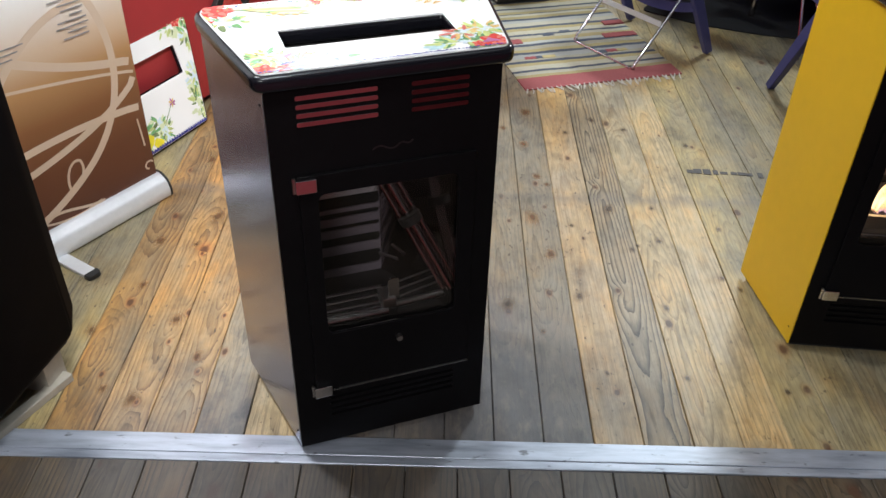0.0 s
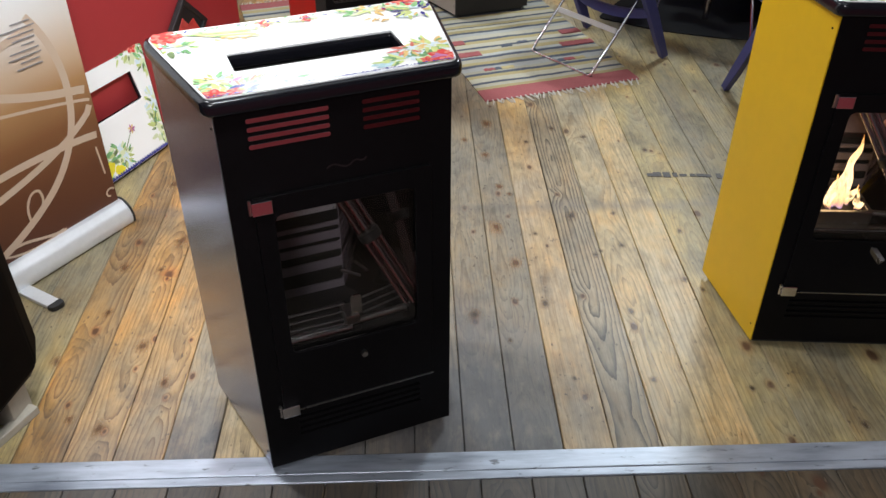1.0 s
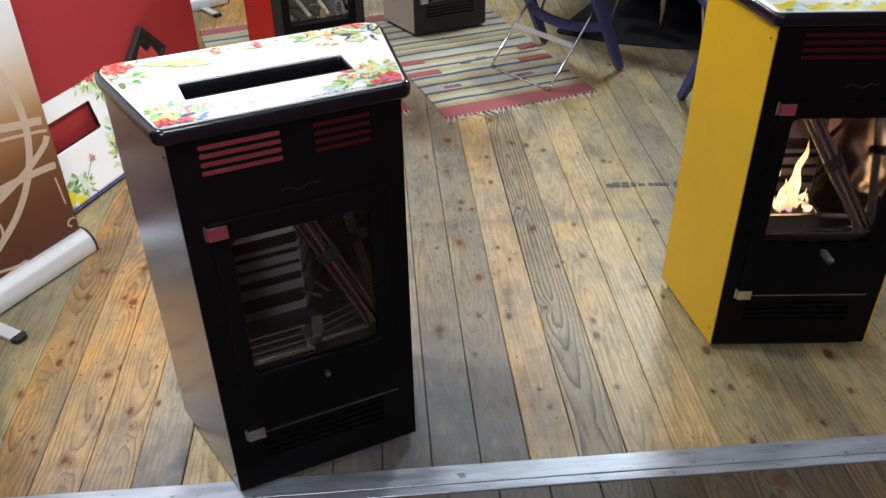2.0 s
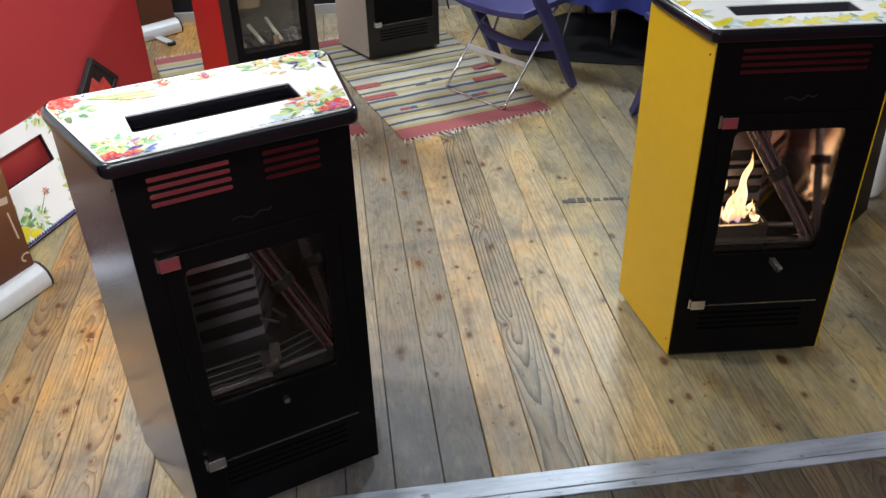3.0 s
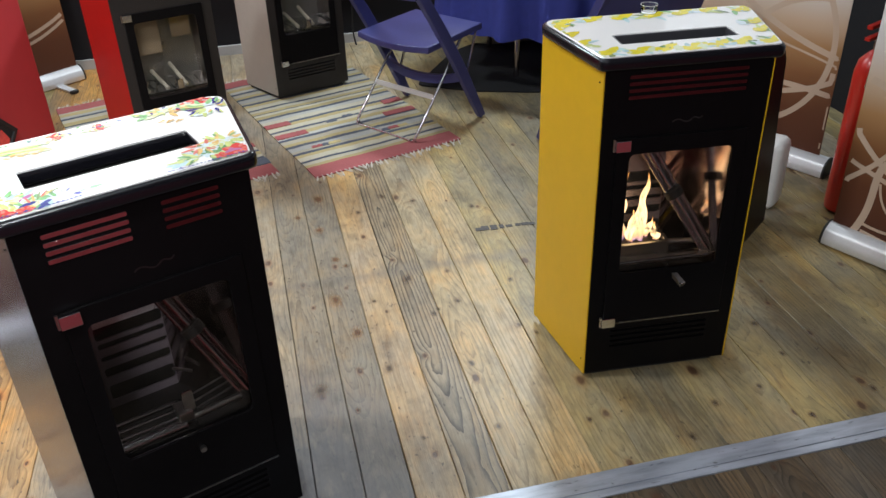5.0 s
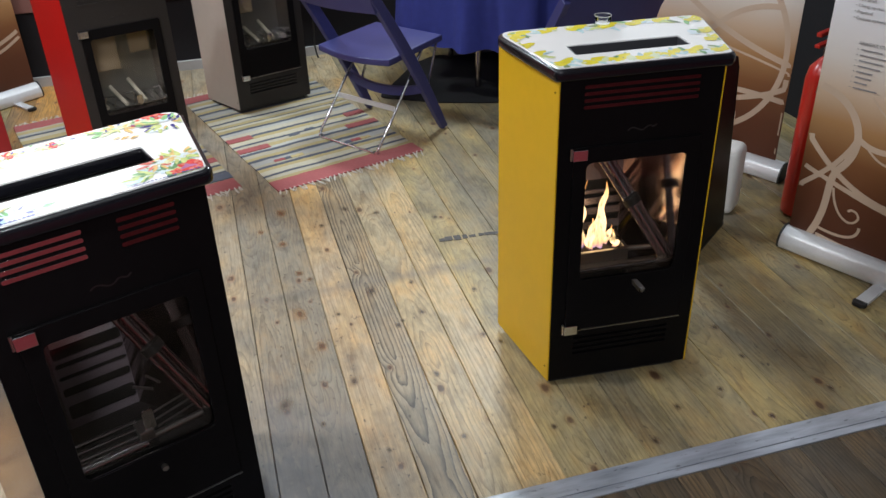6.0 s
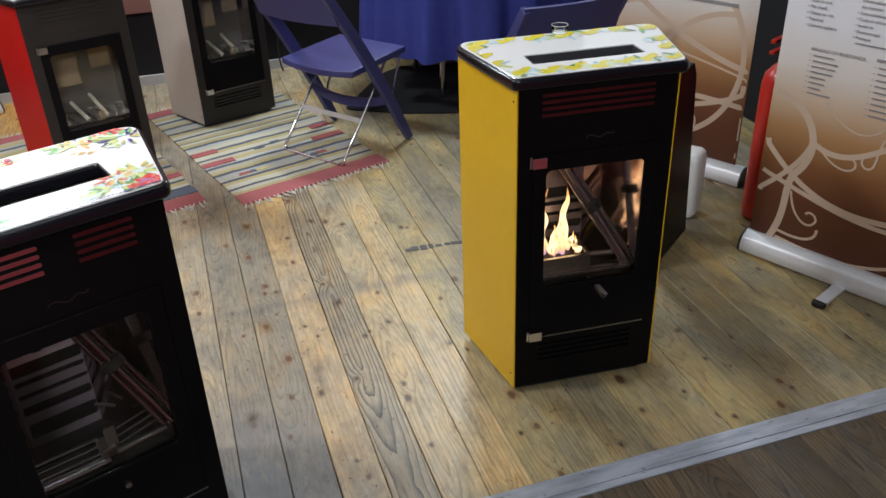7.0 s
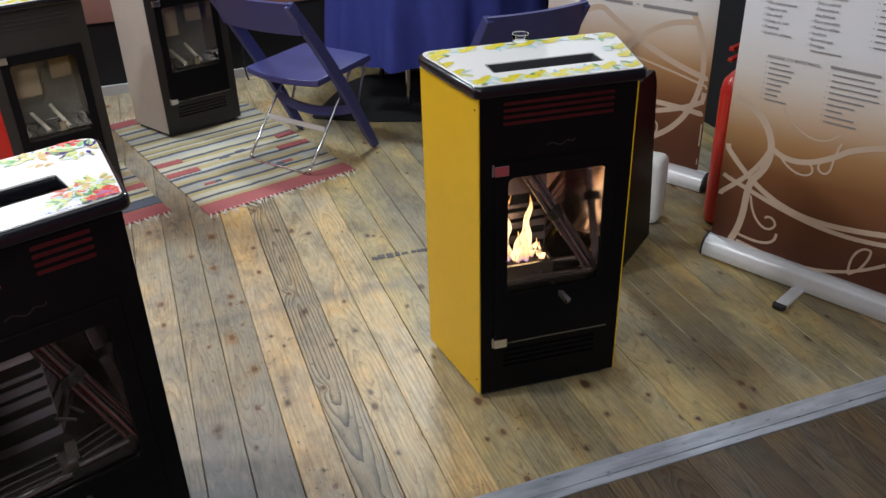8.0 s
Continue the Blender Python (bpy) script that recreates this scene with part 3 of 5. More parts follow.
class Painter:
    """Collects the painted motifs of one glazed top; flowers and fruit are parts, leaves and border dots are stuff."""

    def __init__(self, z, w0, w1, y0, d, parent, slot):
        self.z, self.sets, self.count, self.shape, self.parent, self.slot = z, {}, 0, (w0, w1, y0, d), parent, slot

    def keep(self, bm):
        w0, w1, y0, d = self.shape
        for v in bm.verts:
            v.co.y = min(max(v.co.y - 0.012, y0), y0 + d)
            lim = w0 + (w1 - w0) * (v.co.y - y0) / d - max(0, v.co.y - (y0 + d - 0.03)) * 0.5
            v.co.x = min(max(v.co.x, -lim), lim)
            a0, a1, c0, c1 = self.slot
            if a0 - 0.004 < v.co.x < a1 + 0.004 and c0 - 0.004 < v.co.y < c1 + 0.004:
                v.co.y = c0 - 0.005 if v.co.y < (c0 + c1) / 2 else c1 + 0.005

    def put(self, mat, fn, *args):
        self.count += 1
        single = mat in (POPPY, LEMON)
        bm = bmesh.new() if single else self.sets.setdefault(mat, bmesh.new())
        z = self.z + 0.0003 + 0.000004 * self.count
        fn(bm, *args[:-1], z) if args[-1] is None else fn(bm, *args[:3], z, *args[3:])
        if single:
            self.keep(bm)
            part("painted_flower" if mat is POPPY else "painted_lemon", bm, mat, self.parent)

    def done(self):
        for mat, bm in self.sets.items():
            self.keep(bm)
            tagged(part("painted_leaves", bm, mat, self.parent), kind="stuff")


def poppy(p, rnd, x, y, r):
    """A red flower with paler petals and a dark eye."""
    p.put(POPPY, blob, x, y, r, 5)
    for k in range(6):
        a = 60 * k + rnd.uniform(-20, 20)
        p.put(CORAL, leaf, x + 0.15 * r * math.cos(radians(a)), y + 0.15 * r * math.sin(radians(a)), a, r * 0.75, r * 0.4, None)
    p.put(OLIVE, blob, x + 0.1 * r, y, r * 0.17, 4)


def cluster(p, rnd, cx, cy, rx, ry, n, size, mats):
    """A dense painted tuft: pale washes under many small brush-stroke leaves that point outwards."""
    for k in range(n // 4):
        p.put(rnd.choice((WASH_GREEN, WASH_BLUE)), blob, cx + rnd.uniform(-rx, rx), cy + rnd.uniform(-ry, ry), rnd.uniform(0.009, 0.018), 5)
    for k in range(n):
        a = rnd.uniform(0, 2 * math.pi)
        q = math.sqrt(rnd.random())
        x, y = cx + rx * q * math.cos(a), cy + ry * q * math.sin(a)
        ln = size * rnd.uniform(0.6, 1.35)
        p.put(rnd.choice(mats), leaf, x, y, math.degrees(a) + rnd.uniform(-35, 35), ln, ln * rnd.uniform(0.28, 0.46), None)


def poppies(p, w0, w1, d):
    rnd = random.Random(5)
    greens = (LIME, LIME, LEAF, LEAF, OLIVE, SKY_PAINT)
    mixed = (LIME, LEAF, OCHRE, SKY_PAINT, VIOLET, LIME)
    # front corner with a fan of greens, red at the very edge, blue-green strokes running along the front
    cluster(p, rnd, -w0 + 0.045, 0.040, 0.040, 0.030, 46, 0.026, mixed)
    cluster(p, rnd, -w0 + 0.030, 0.062, 0.022, 0.020, 24, 0.022, greens)
    cluster(p, rnd, -w0 + 0.125, 0.028, 0.055, 0.014, 26, 0.024, (SKY_PAINT, LEAF, WASH_BLUE, COBALT))
    for k in range(6):
        p.put((CORAL, OCHRE, OLIVE)[k % 3], leaf, -w0 + 0.07 + 0.006 * k, 0.03 + 0.004 * k, 100 - 14 * k, 0.03, 0.005, None)
    poppy(p, rnd, -w0 + 0.022, 0.012, 0.024)
    poppy(p, rnd, -w0 + 0.058, 0.010, 0.017)
    # other front corner: leaves that trail inwards and a pink and red bloom
    cluster(p, rnd, w0 - 0.075, 0.032, 0.045, 0.016, 40, 0.034, greens)
    cluster(p, rnd, w0 - 0.030, 0.075, 0.030, 0.022, 34, 0.028, (LIME, LEAF, LIME, OCHRE))
    cluster(p, rnd, w0 - 0.070, 0.070, 0.020, 0.016, 14, 0.022, (OCHRE, CORAL, OCHRE))
    poppy(p, rnd, w0 - 0.026, 0.024, 0.029)
    poppy(p, rnd, w0 - 0.058, 0.016, 0.014)
    for k in range(5):
        p.put(VIOLET, leaf, w0 - 0.05 + 0.008 * k, 0.018, 40 + 25 * k, 0.02, 0.008, None)
    # back corners
    poppy(p, rnd, -w1 + 0.048, d - 0.028, 0.036)
    poppy(p, rnd, -w1 + 0.026, d - 0.058, 0.027)
    cluster(p, rnd, -w1 + 0.055, d - 0.085, 0.032, 0.022, 30, 0.024, greens)
    for k in range(9):
        p.put((WASH_GREEN, LIME, LEAF, OCHRE)[k % 4], leaf, -w1 + 0.075 + 0.008 * k, d - 0.028 - 0.0035 * k, -6 - 1.5 * k, 0.125 - 0.005 * k, 0.019, None)
    for k in range(6):
        p.put(OCHRE, leaf, -w1 + 0.13 + 0.012 * k, d - 0.070 - 0.002 * k, -40 + 70 * (k % 2), 0.016, 0.006, None)
    for k, x in enumerate((-0.062, 0.018)):
        poppy(p, rnd, x, d - 0.024 - 0.004 * k, 0.019)
        cluster(p, rnd, x, d - 0.03, 0.024, 0.008, 8, 0.012, (WASH_GREEN, LIME))
    poppy(p, rnd, w1 - 0.066, d - 0.020, 0.031)
    poppy(p, rnd, w1 - 0.104, d - 0.026, 0.021)
    cluster(p, rnd, w1 - 0.140, d - 0.032, 0.050, 0.012, 22, 0.026, (LIME, WASH_GREEN, LEAF, OCHRE))
    cluster(p, rnd, w1 - 0.060, d - 0.062, 0.034, 0.026, 36, 0.026, (LIME, LEAF, OCHRE, COBALT, LIME))
    for k in range(5):
        p.put(OCHRE, leaf, w1 - 0.155 + 0.008 * k, d - 0.075 - 0.004 * k, 200 + 30 * (k % 2), 0.02, 0.006, None)
    # scalloped cobalt edge
    for k in range(24):
        t = k / 23
        for sgn in (-1, 1):
            p.put(COBALT, blob, sgn * (w0 - 0.004 + (w1 - w0) * t * 0.97), 0.008 + (d - 0.03) * t, rnd.uniform(0.006, 0.009), 4)
    for k in range(60):
        p.put(COBALT, blob, -w0 + 0.015 + (2 * w0 - 0.03) * k / 59, rnd.uniform(0.0, 0.004), rnd.uniform(0.0025, 0.005), 4)
    for k in range(40):
        p.put(rnd.choice((COBALT, SKY_PAINT, LEAF)), leaf, -w1 + 0.06 + (2 * w1 - 0.12) * k / 39, d - rnd.uniform(0.012, 0.03), rnd.uniform(0, 360), 0.012, 0.005, None)


def lemons(p, w0, w1, d):
    rnd = random.Random(8)
    spots = [(-w0 + 0.03 + k * (2 * w0 - 0.06) / 6, 0.026) for k in range(7)] + [(-w1 + 0.05 + k * (2 * w1 - 0.10) / 6, d - 0.03) for k in range(7)]
    spots += [(-w0 - 0.012 - (w1 - w0) * t * 0.6, 0.03 + d * t * 0.75) for t in (0.3, 0.6, 0.9)] + [(w0 + 0.012 + (w1 - w0) * t * 0.6 - 0.03, 0.03 + d * t * 0.75) for t in (0.3, 0.6, 0.9)]
    for x, y in spots:
        if rnd.random() < 0.12:
            continue
        a = rnd.uniform(-30, 30)
        for k in range(4):
            p.put(rnd.choice((WASH_GREEN, WASH_BLUE, WASH_GREEN)), blob, x + rnd.uniform(-0.035, 0.035), y + rnd.uniform(-0.016, 0.02), rnd.uniform(0.01, 0.02), 5)
        for k in range(4):
            p.put(rnd.choice((OLIVE, LEAF, SKY_PAINT, LIME, SKY_PAINT)), leaf, x + rnd.uniform(-0.02, 0.02), y + rnd.uniform(-0.012, 0.012), rnd.uniform(0, 360), rnd.uniform(0.03, 0.05), 0.016, None)
        p.put(LEMON, leaf, x - 0.025, y - 0.004, a, 0.055, 0.036, None)
        p.put(LEMON, leaf, x + 0.004, y + 0.004, a + 25, 0.05, 0.032, None)


def tabletop(parent, slot, motif, z0=TOP, z1=0.923):
    """A glazed top with a black rim, a slot through it and painted motifs."""
    w0, w1, d = 0.226, 0.293, 0.335
    y0 = -0.022
    outline = rounded([(-w0, y0), (w0, y0), (w1, y0 + d), (-w1, y0 + d)], [0.02, 0.02, 0.05, 0.05])
    hole = rounded(rect(*slot), 0.004, 2)
    top = part("tabletop", slab([outline, hole], z0, z1, 0.009), RIM, parent, "black glazed rim", True)
    k = 0.962
    inner = rounded([(-w0 * k, y0 + 0.009), (w0 * k, y0 + 0.009), (w1 * k, y0 + d - 0.009), (-w1 * k, y0 + d - 0.009)], [0.016, 0.016, 0.045, 0.045])
    grown = rounded(rect(slot[0] - 0.002, slot[1] + 0.002, slot[2] - 0.002, slot[3] + 0.002), 0.004, 2)
    part("glazed_tile", slab([inner, grown], z1 - 0.002, z1 + 0.0025, 0.001), GLAZE, top, "white glazed ceramic face")
    p = Painter(z1 + 0.0025, w0 * k - 0.003, w1 * k - 0.003, y0 + 0.011, d - 0.022, top, slot)
    motif(p, w0, w1, d - 0.02)
    p.done()
    return top


def flames(parent, y, z, rnd, tongues):
    """Flat licking tongues: each widens above its root, sways, splits its tip off to one side and thins out."""
    for k, (px, h, thick, lean) in enumerate(tongues):
        bm, rings, n = bmesh.new(), [], 18
        for i in range(n + 1):
            t = i / n
            sway = lean * t * t + 0.010 * math.sin(5.0 * t + 1.7 * k) * t + 0.004 * math.sin(13 * t + k)
            w = max(0.0004, thick * (math.sin(math.pi * min(1.0, 0.2 + 0.8 * t ** 0.8)) ** 0.9) * (1.0 + 0.35 * math.sin(9 * t + 2.1 * k)) * (1.2 - 0.65 * t))
            c = Vector((px + sway, y + 0.014 * math.sin(3 * t + 2 * k), z + h * t))
            rings.append([bm.verts.new(c + Vector((w * math.cos(math.pi * q / 5), 0.45 * w * math.sin(math.pi * q / 5), 0.006 * math.sin(math.pi * q / 2.5 + 6 * t)))) for q in range(10)])
        for a, b in zip(rings, rings[1:]):
            for q in range(10):
                bm.faces.new((a[q], a[(q + 1) % 10], b[(q + 1) % 10], b[q]))
        bm.faces.new(rings[0][::-1])
        bm.faces.new(rings[-1])
        part("flame", bm, FLAME, parent, "", True)


def stove(m, side, front, motif, slot, vents, label, lit=False, scale=1.0, plates=False, side_label="", group="", tall=1.0):
    ob = thing("stove", m @ Matrix.Diagonal((scale, scale, tall, 1.0)), label, "stove", group)
    wall = 0.0025
    # flared side sheets with a folded front edge
    for sgn in (-1, 1):
        a, b = Vector((sgn * (FRONT - 0.0007), -0.0042 if lit else 0.0065)), Vector((sgn * BACK, DEPTH))
        nrm = Vector((a.y - b.y, b.x - a.x)).normalized() * 0.0035 * (1 if sgn > 0 else -1)
        nrm = nrm if nrm.x * sgn < 0 else -nrm
        pl = [(a.x, a.y), (b.x, b.y), (b.x + nrm.x, b.y + nrm.y), (a.x + nrm.x, a.y + nrm.y)]
        part("side_panel", slab([pl], 0.016, TOP, 0.0008), side, ob, side_label)
        for zz in (0.06, 0.86):
            screw = tube([(a.x + sgn * 0.0005 + sgn * 0.0022, 0.012, zz), (a.x + sgn * 0.0045, 0.0115, zz)], 0.0026, 8)
            part("screw", screw, front, ob)
    part("back_panel", box(-BACK + 0.013, BACK - 0.013, DEPTH - 0.006, DEPTH - 0.002, 0.03, TOP), SOOT, ob)
    part("floor_pan", slab([[(-FRONT + 0.014, 0.01), (FRONT - 0.014, 0.01), (BACK - 0.014, DEPTH - 0.01), (-BACK + 0.014, DEPTH - 0.01)]], 0.026, 0.032), SOOT, ob)
    edge = 0.0048 if lit else 0.0012
    # front sheet with window, upper and lower vents
    wx0, wx1, wz0, wz1 = -0.138, 0.138, 0.338, 0.684
    holes = [rounded(rect(wx0, wx1, wz0, wz1), 0.02, 4)]
    holes += [rounded(rect(-0.14, 0.14, 0.098 + 0.017 * k, 0.106 + 0.017 * k), 0.003, 2) for k in range(4)]
    face = rect(-FRONT + edge, FRONT - edge, 0.018, TOP)
    part("front_panel", slab([face] + holes, -0.004, 0.006, 0.001, "XZ"), front, ob)
    # bright louvre bars over the upper vents
    for x0, x1 in vents:
        # lit stove and right-hand bars take the copy with the reflection dimmed
        dim = lit or x0 > 0
        for k in range(4):
            part("vent_bar", slab([rounded(rect(x0, x1, 0.8175 + 0.0166 * k, 0.8265 + 0.0166 * k), 0.003, 2)], -0.0062, -0.0035, 0.0003, "XZ"), GRAPHITE if plates else VENT_WEAK_REFLECTION if dim else VENT_CHROME, ob, "bright louvre bar")
    part("lower_baffle", box(-0.17, 0.17, 0.03, 0.034, 0.08, 0.18), SOOT, ob)
    # door: a frame proud of the front, its pane and hinges
    dx0, dx1, dz0, dz1 = -0.168, 0.168, 0.186, 0.722
    door = part("door", slab([rounded(rect(dx0, dx1, dz0, dz1), 0.004, 2), rounded(rect(wx0 + 0.004, wx1 - 0.004, wz0 + 0.004, wz1 - 0.004), 0.018, 4)], -0.012, -0.005, 0.0015, "XZ"), front if not plates else BLACK_ENAMEL, ob)
    pane = part("pane", box(wx0 + 0.001, wx1 - 0.001, -0.0045, -0.0015, wz0 + 0.001, wz1 - 0.001), PANE, door, "clear heat-proof glass")
    pane.visible_shadow = False
    part("door_sill", box(dx0 + 0.006, dx1, -0.0155, -0.012, dz0 - 0.0005, dz0 + 0.0015), STEEL, door, "thin bright sill")
    for zz in (0.192, 0.706):
        hinge = part("hinge", box(-0.174, -0.137, -0.024, -0.0125, zz - 0.012, zz + 0.016, 0.0012), CHROME, ob, "square chrome hinge")
        part("hinge_pin", tube([(-0.176, -0.014, zz - 0.013), (-0.176, -0.014, zz + 0.017)], 0.003, 8), STEEL, hinge)
    # dim maker's mark drawn as a plain flourish
    mark = ribbon(bezier((-0.03, 0.752), (-0.01, 0.772), (0.0, 0.735), (0.02, 0.758), 10) + bezier((0.02, 0.758), (0.03, 0.765), (0.035, 0.748), (0.045, 0.762), 6)[1:], 0.003, -0.004, 0.001)
    part("maker_mark", mark, LOGO_DIM if not lit else GRAPHITE, ob)
    # firebox
    fx0, fx1, fz0, fz1, fy = -0.165, 0.165, 0.30, 0.72, 0.225
    lining = MIRROR_STEEL if lit else DULL_STEEL
    bx0, bx1 = (-0.11, 0.066 if lit else 0.04) if not plates else (fx0, fx1)
    fire = part("firebox", box(fx0, fx1, 0.008, fy, fz1, fz1 + 0.004), lining, ob, "heat-stained steel lining")
    for ax, bx, out in ((fx0, bx0, -0.004), (fx1, bx1, 0.004)):
        part("firebox_cheek", slab([[(ax, 0.008), (bx, fy - 0.004), (bx + out, fy - 0.004), (ax + out, 0.008)]], fz0, fz1), lining, fire, "slanting polished cheek")
    part("firebox_floor", box(fx0, fx1, 0.008, fy, fz0 - 0.004, fz0), SOOT if not plates else STEEL, fire)
    # back plate with long round-ended slots under a plain upper half
    slots = [rounded(rect(bx0 + 0.006, bx1 - 0.0015, a, b), min(0.006, (b - a) * 0.45), 3) for a, b in ((0.320, 0.360), (0.383, 0.407), (0.427, 0.439), (0.459, 0.473), (0.483, 0.516))]
    part("firebox_back", slab([rect(bx0, bx1, fz0, fz1)] + ([] if plates else slots), fy - 0.004, fy, 0.0, "XZ"), SLAT_STEEL if lit else SHADE_STEEL if plates else PALE_STEEL, fire, "plain steel back" if plates else "slotted steel back")
    part("firebox_rear", box(fx0, fx1, fy + 0.02, fy + 0.024, fz0, fz1), SOOT, fire)
    rim_z = 0.384 if lit else 0.318
    burner = part("burner", slab([rounded(rect(-0.135, 0.03, 0.055, 0.155), 0.006, 2), rounded(rect(-0.125, 0.02, 0.065, 0.145), 0.005, 2)], fz0, rim_z, 0.001), STEEL if lit else SOOT, ob, "open steel fuel box")
    part("fuel_tray", box(-0.126, 0.021, 0.064, 0.146, fz0, rim_z - 0.016), SOOT, burner)
    if lit:
        part("front_tray", box(-0.146, 0.13, 0.011, 0.053, 0.349, 0.353, 0.0008), TRAY_STEEL, fire, "mirror-bright drip tray")
        part("rail", tube([(fx0, 0.016, 0.357), (fx1, 0.016, 0.357)], 0.0038, 8), CHROME, fire, "", True)
        part("rail", tube([(0.03, 0.075, 0.372), (0.12, 0.065, 0.372)], 0.0075, 10), STEEL, fire, "", True)
        part("lever", tube([(-0.012, 0.056, 0.352), (0.012, 0.012, 0.329)], [0.007, 0.007], 4), STEEL, burner, "flat steel lever")
        part("lever_grip", tube([(0.014, 0.008, 0.329), (0.037, -0.040, 0.304)], [0.0095, 0.0095], 4), STEEL, burner, "steel grip of the lever")
        part("lever_joint", tube([(0.011, 0.014, 0.330), (0.015, 0.006, 0.326)], 0.0075, 8), SOOT, burner)
    elif plates:
        for k in range(4):
            part("rail", tube([(fx0, 0.032 + 0.02 * k, 0.322), (fx1, 0.032 + 0.02 * k, 0.322)], 0.0052, 8), CHROME, fire, "", True)
        part("lever", box(0.008, 0.034, 0.016, 0.020, 0.352, 0.396, 0.002), CHROME, burner, "upright steel tag")
    else:
        # three thin rods over a thick tube, a bracket and an upright tag
        for k, (yy, zz) in enumerate(((0.060, 0.381), (0.048, 0.371), (0.038, 0.360))):
            part("rail", tube([(fx0, yy, zz), (-0.006, yy, zz)], 0.0036, 8), CHROME, fire, "", True)
            part("rail", tube([(0.03, yy, zz + 0.004), (0.13, yy + 0.02, zz + 0.008)], 0.0022, 8), STEEL, fire, "", True)
        part("burner_tube", tube([(fx0 + 0.02, 0.026, 0.345), (0.0, 0.026, 0.345)], 0.0115, 12), CHROME, burner, "thick steel tube", True)
        part("burner_tube", tube([(0.018, 0.030, 0.352), (0.125, 0.036, 0.352)], 0.008, 12), STEEL, burner, "thick steel tube", True)
        part("bracket", box(-0.012, 0.018, 0.020, 0.066, 0.352, 0.376, 0.003), STEEL, burner, "clamp round the rods")
        part("lever", slab([rounded(rect(0.002, 0.026, 0.372, 0.424), 0.006, 3)], 0.026, 0.031, 0.001, "XZ"), CHROME, burner, "upright steel tag")
        part("knob", tube([(0.012, -0.012, 0.300), (0.012, -0.022, 0.300)], 0.0065, 10), STEEL, ob, "small steel knob")
    if plates:
        part("card", box(-0.148, 0.0, 0.15, 0.154, 0.49, 0.695, 0.002), TAN_PLATE, ob, "tan card plate")
        part("card", box(0.06, 0.148, 0.18, 0.184, 0.54, 0.68, 0.002), TAN_PLATE, ob, "tan card plate")
        for k in range(3):
            part("fibre_bar", tube([(-0.12 + 0.085 * k, 0.03, 0.362), (-0.155 + 0.085 * k, 0.14, 0.40 + 0.02 * k)], 0.009, 8), FIBRE, ob, "pale ceramic fibre bar", True)
        part("grate", box(-0.15, 0.15, 0.03, 0.2, 0.345, 0.352), CHROME, ob)
        for k in range(7):
            part("grate_bar", tube([(-0.135 + 0.045 * k, 0.035, 0.356), (-0.10 + 0.04 * k, 0.11, 0.385 - 0.006 * (k % 3)), (-0.14 + 0.045 * k, 0.195, 0.36)], 0.004, 6), CHROME, ob, "", True)
    else:
        # slanting channel of bright tubes across the firebox
        lower, upper = (Vector((0.140, 0.035, 0.345)), Vector((-0.045, 0.14, 0.650))) if lit else (Vector((0.140, 0.025, 0.37)), Vector((0.005, 0.135, 0.66)))
        for dx, rr in ((0.0, 0.011), (0.019, 0.0055), (-0.018, 0.0055)):
            part("flue_rod", tube([lower + Vector((dx, 0.004, 0)), upper + Vector((dx, 0.004, 0))], rr, 12), CHROME if lit else DULL_STEEL, ob, "slanting polished tube", True)
        mid = lower.lerp(upper, 0.54)
        part("collar", tube([mid - (upper - lower) * 0.028, mid + (upper - lower) * 0.028], 0.024, 14), SOOT, ob, "dark collar round the tubes", True)
        if not lit:
            part("pin", tube([(0.030, 0.196, 0.364), (0.062, 0.16, 0.366)], 0.0035, 8), STEEL, ob, "thin brass pin")
            part("deflector", box(-0.104, 0.034, 0.213, 0.2165, 0.519, 0.70, 0.002), DEFLECTOR_REFLECTION, ob, "pale steel deflector")
            # small dark piece on the deflector
            part("latch", box(-0.052, -0.034, 0.209, 0.213, 0.536, 0.575, 0.002), SOOT, ob)
        else:
            part("deflector", box(-0.10, -0.03, 0.205, 0.209, 0.60, 0.695, 0.002), SLAT_STEEL, ob, "pale steel deflector")
    if lit:
        rnd = random.Random(11)
        flames(burner, 0.105, rim_z - 0.012, rnd, ((-0.116, 0.135, 0.010, 0.010), (-0.096, 0.205, 0.017, -0.002), (-0.070, 0.080, 0.011, 0.0), (-0.044, 0.190, 0.019, 0.024), (-0.016, 0.065, 0.010, 0.016), (0.006, 0.040, 0.008, -0.006)))
    # recess under the slot, feet
    part("chute", slab([rect(slot[0] - 0.008, slot[1] + 0.008, slot[2] - 0.008, slot[3] + 0.008), rect(slot[0], slot[1], slot[2], slot[3])], 0.83, TOP - 0.001), STEEL if lit else SOOT, ob)
    part("chute_grille", tube([(slot[0], (slot[2] + slot[3]) / 2, 0.872), (slot[1], (slot[2] + slot[3]) / 2, 0.872)], 0.006, 8), CHROME if lit else SOOT, ob)
    if lit:
        part("slot_lining", slab([rect(slot[0] + 0.0005, slot[1] - 0.0005, slot[2] + 0.0005, slot[3] - 0.0005), rect(slot[0] + 0.003, slot[1] - 0.003, slot[2] + 0.003, slot[3] - 0.003)], 0.86, 0.9235), SLOT_STEEL, ob, "bare metal slot lining")
    tabletop(ob, slot, motif)
    # set-back plinth that the body overhangs
    rim = [(-FRONT + 0.014, 0.012), (FRONT - 0.03, 0.012), (BACK - 0.03, DEPTH - 0.02), (-BACK + 0.014, DEPTH - 0.02)]
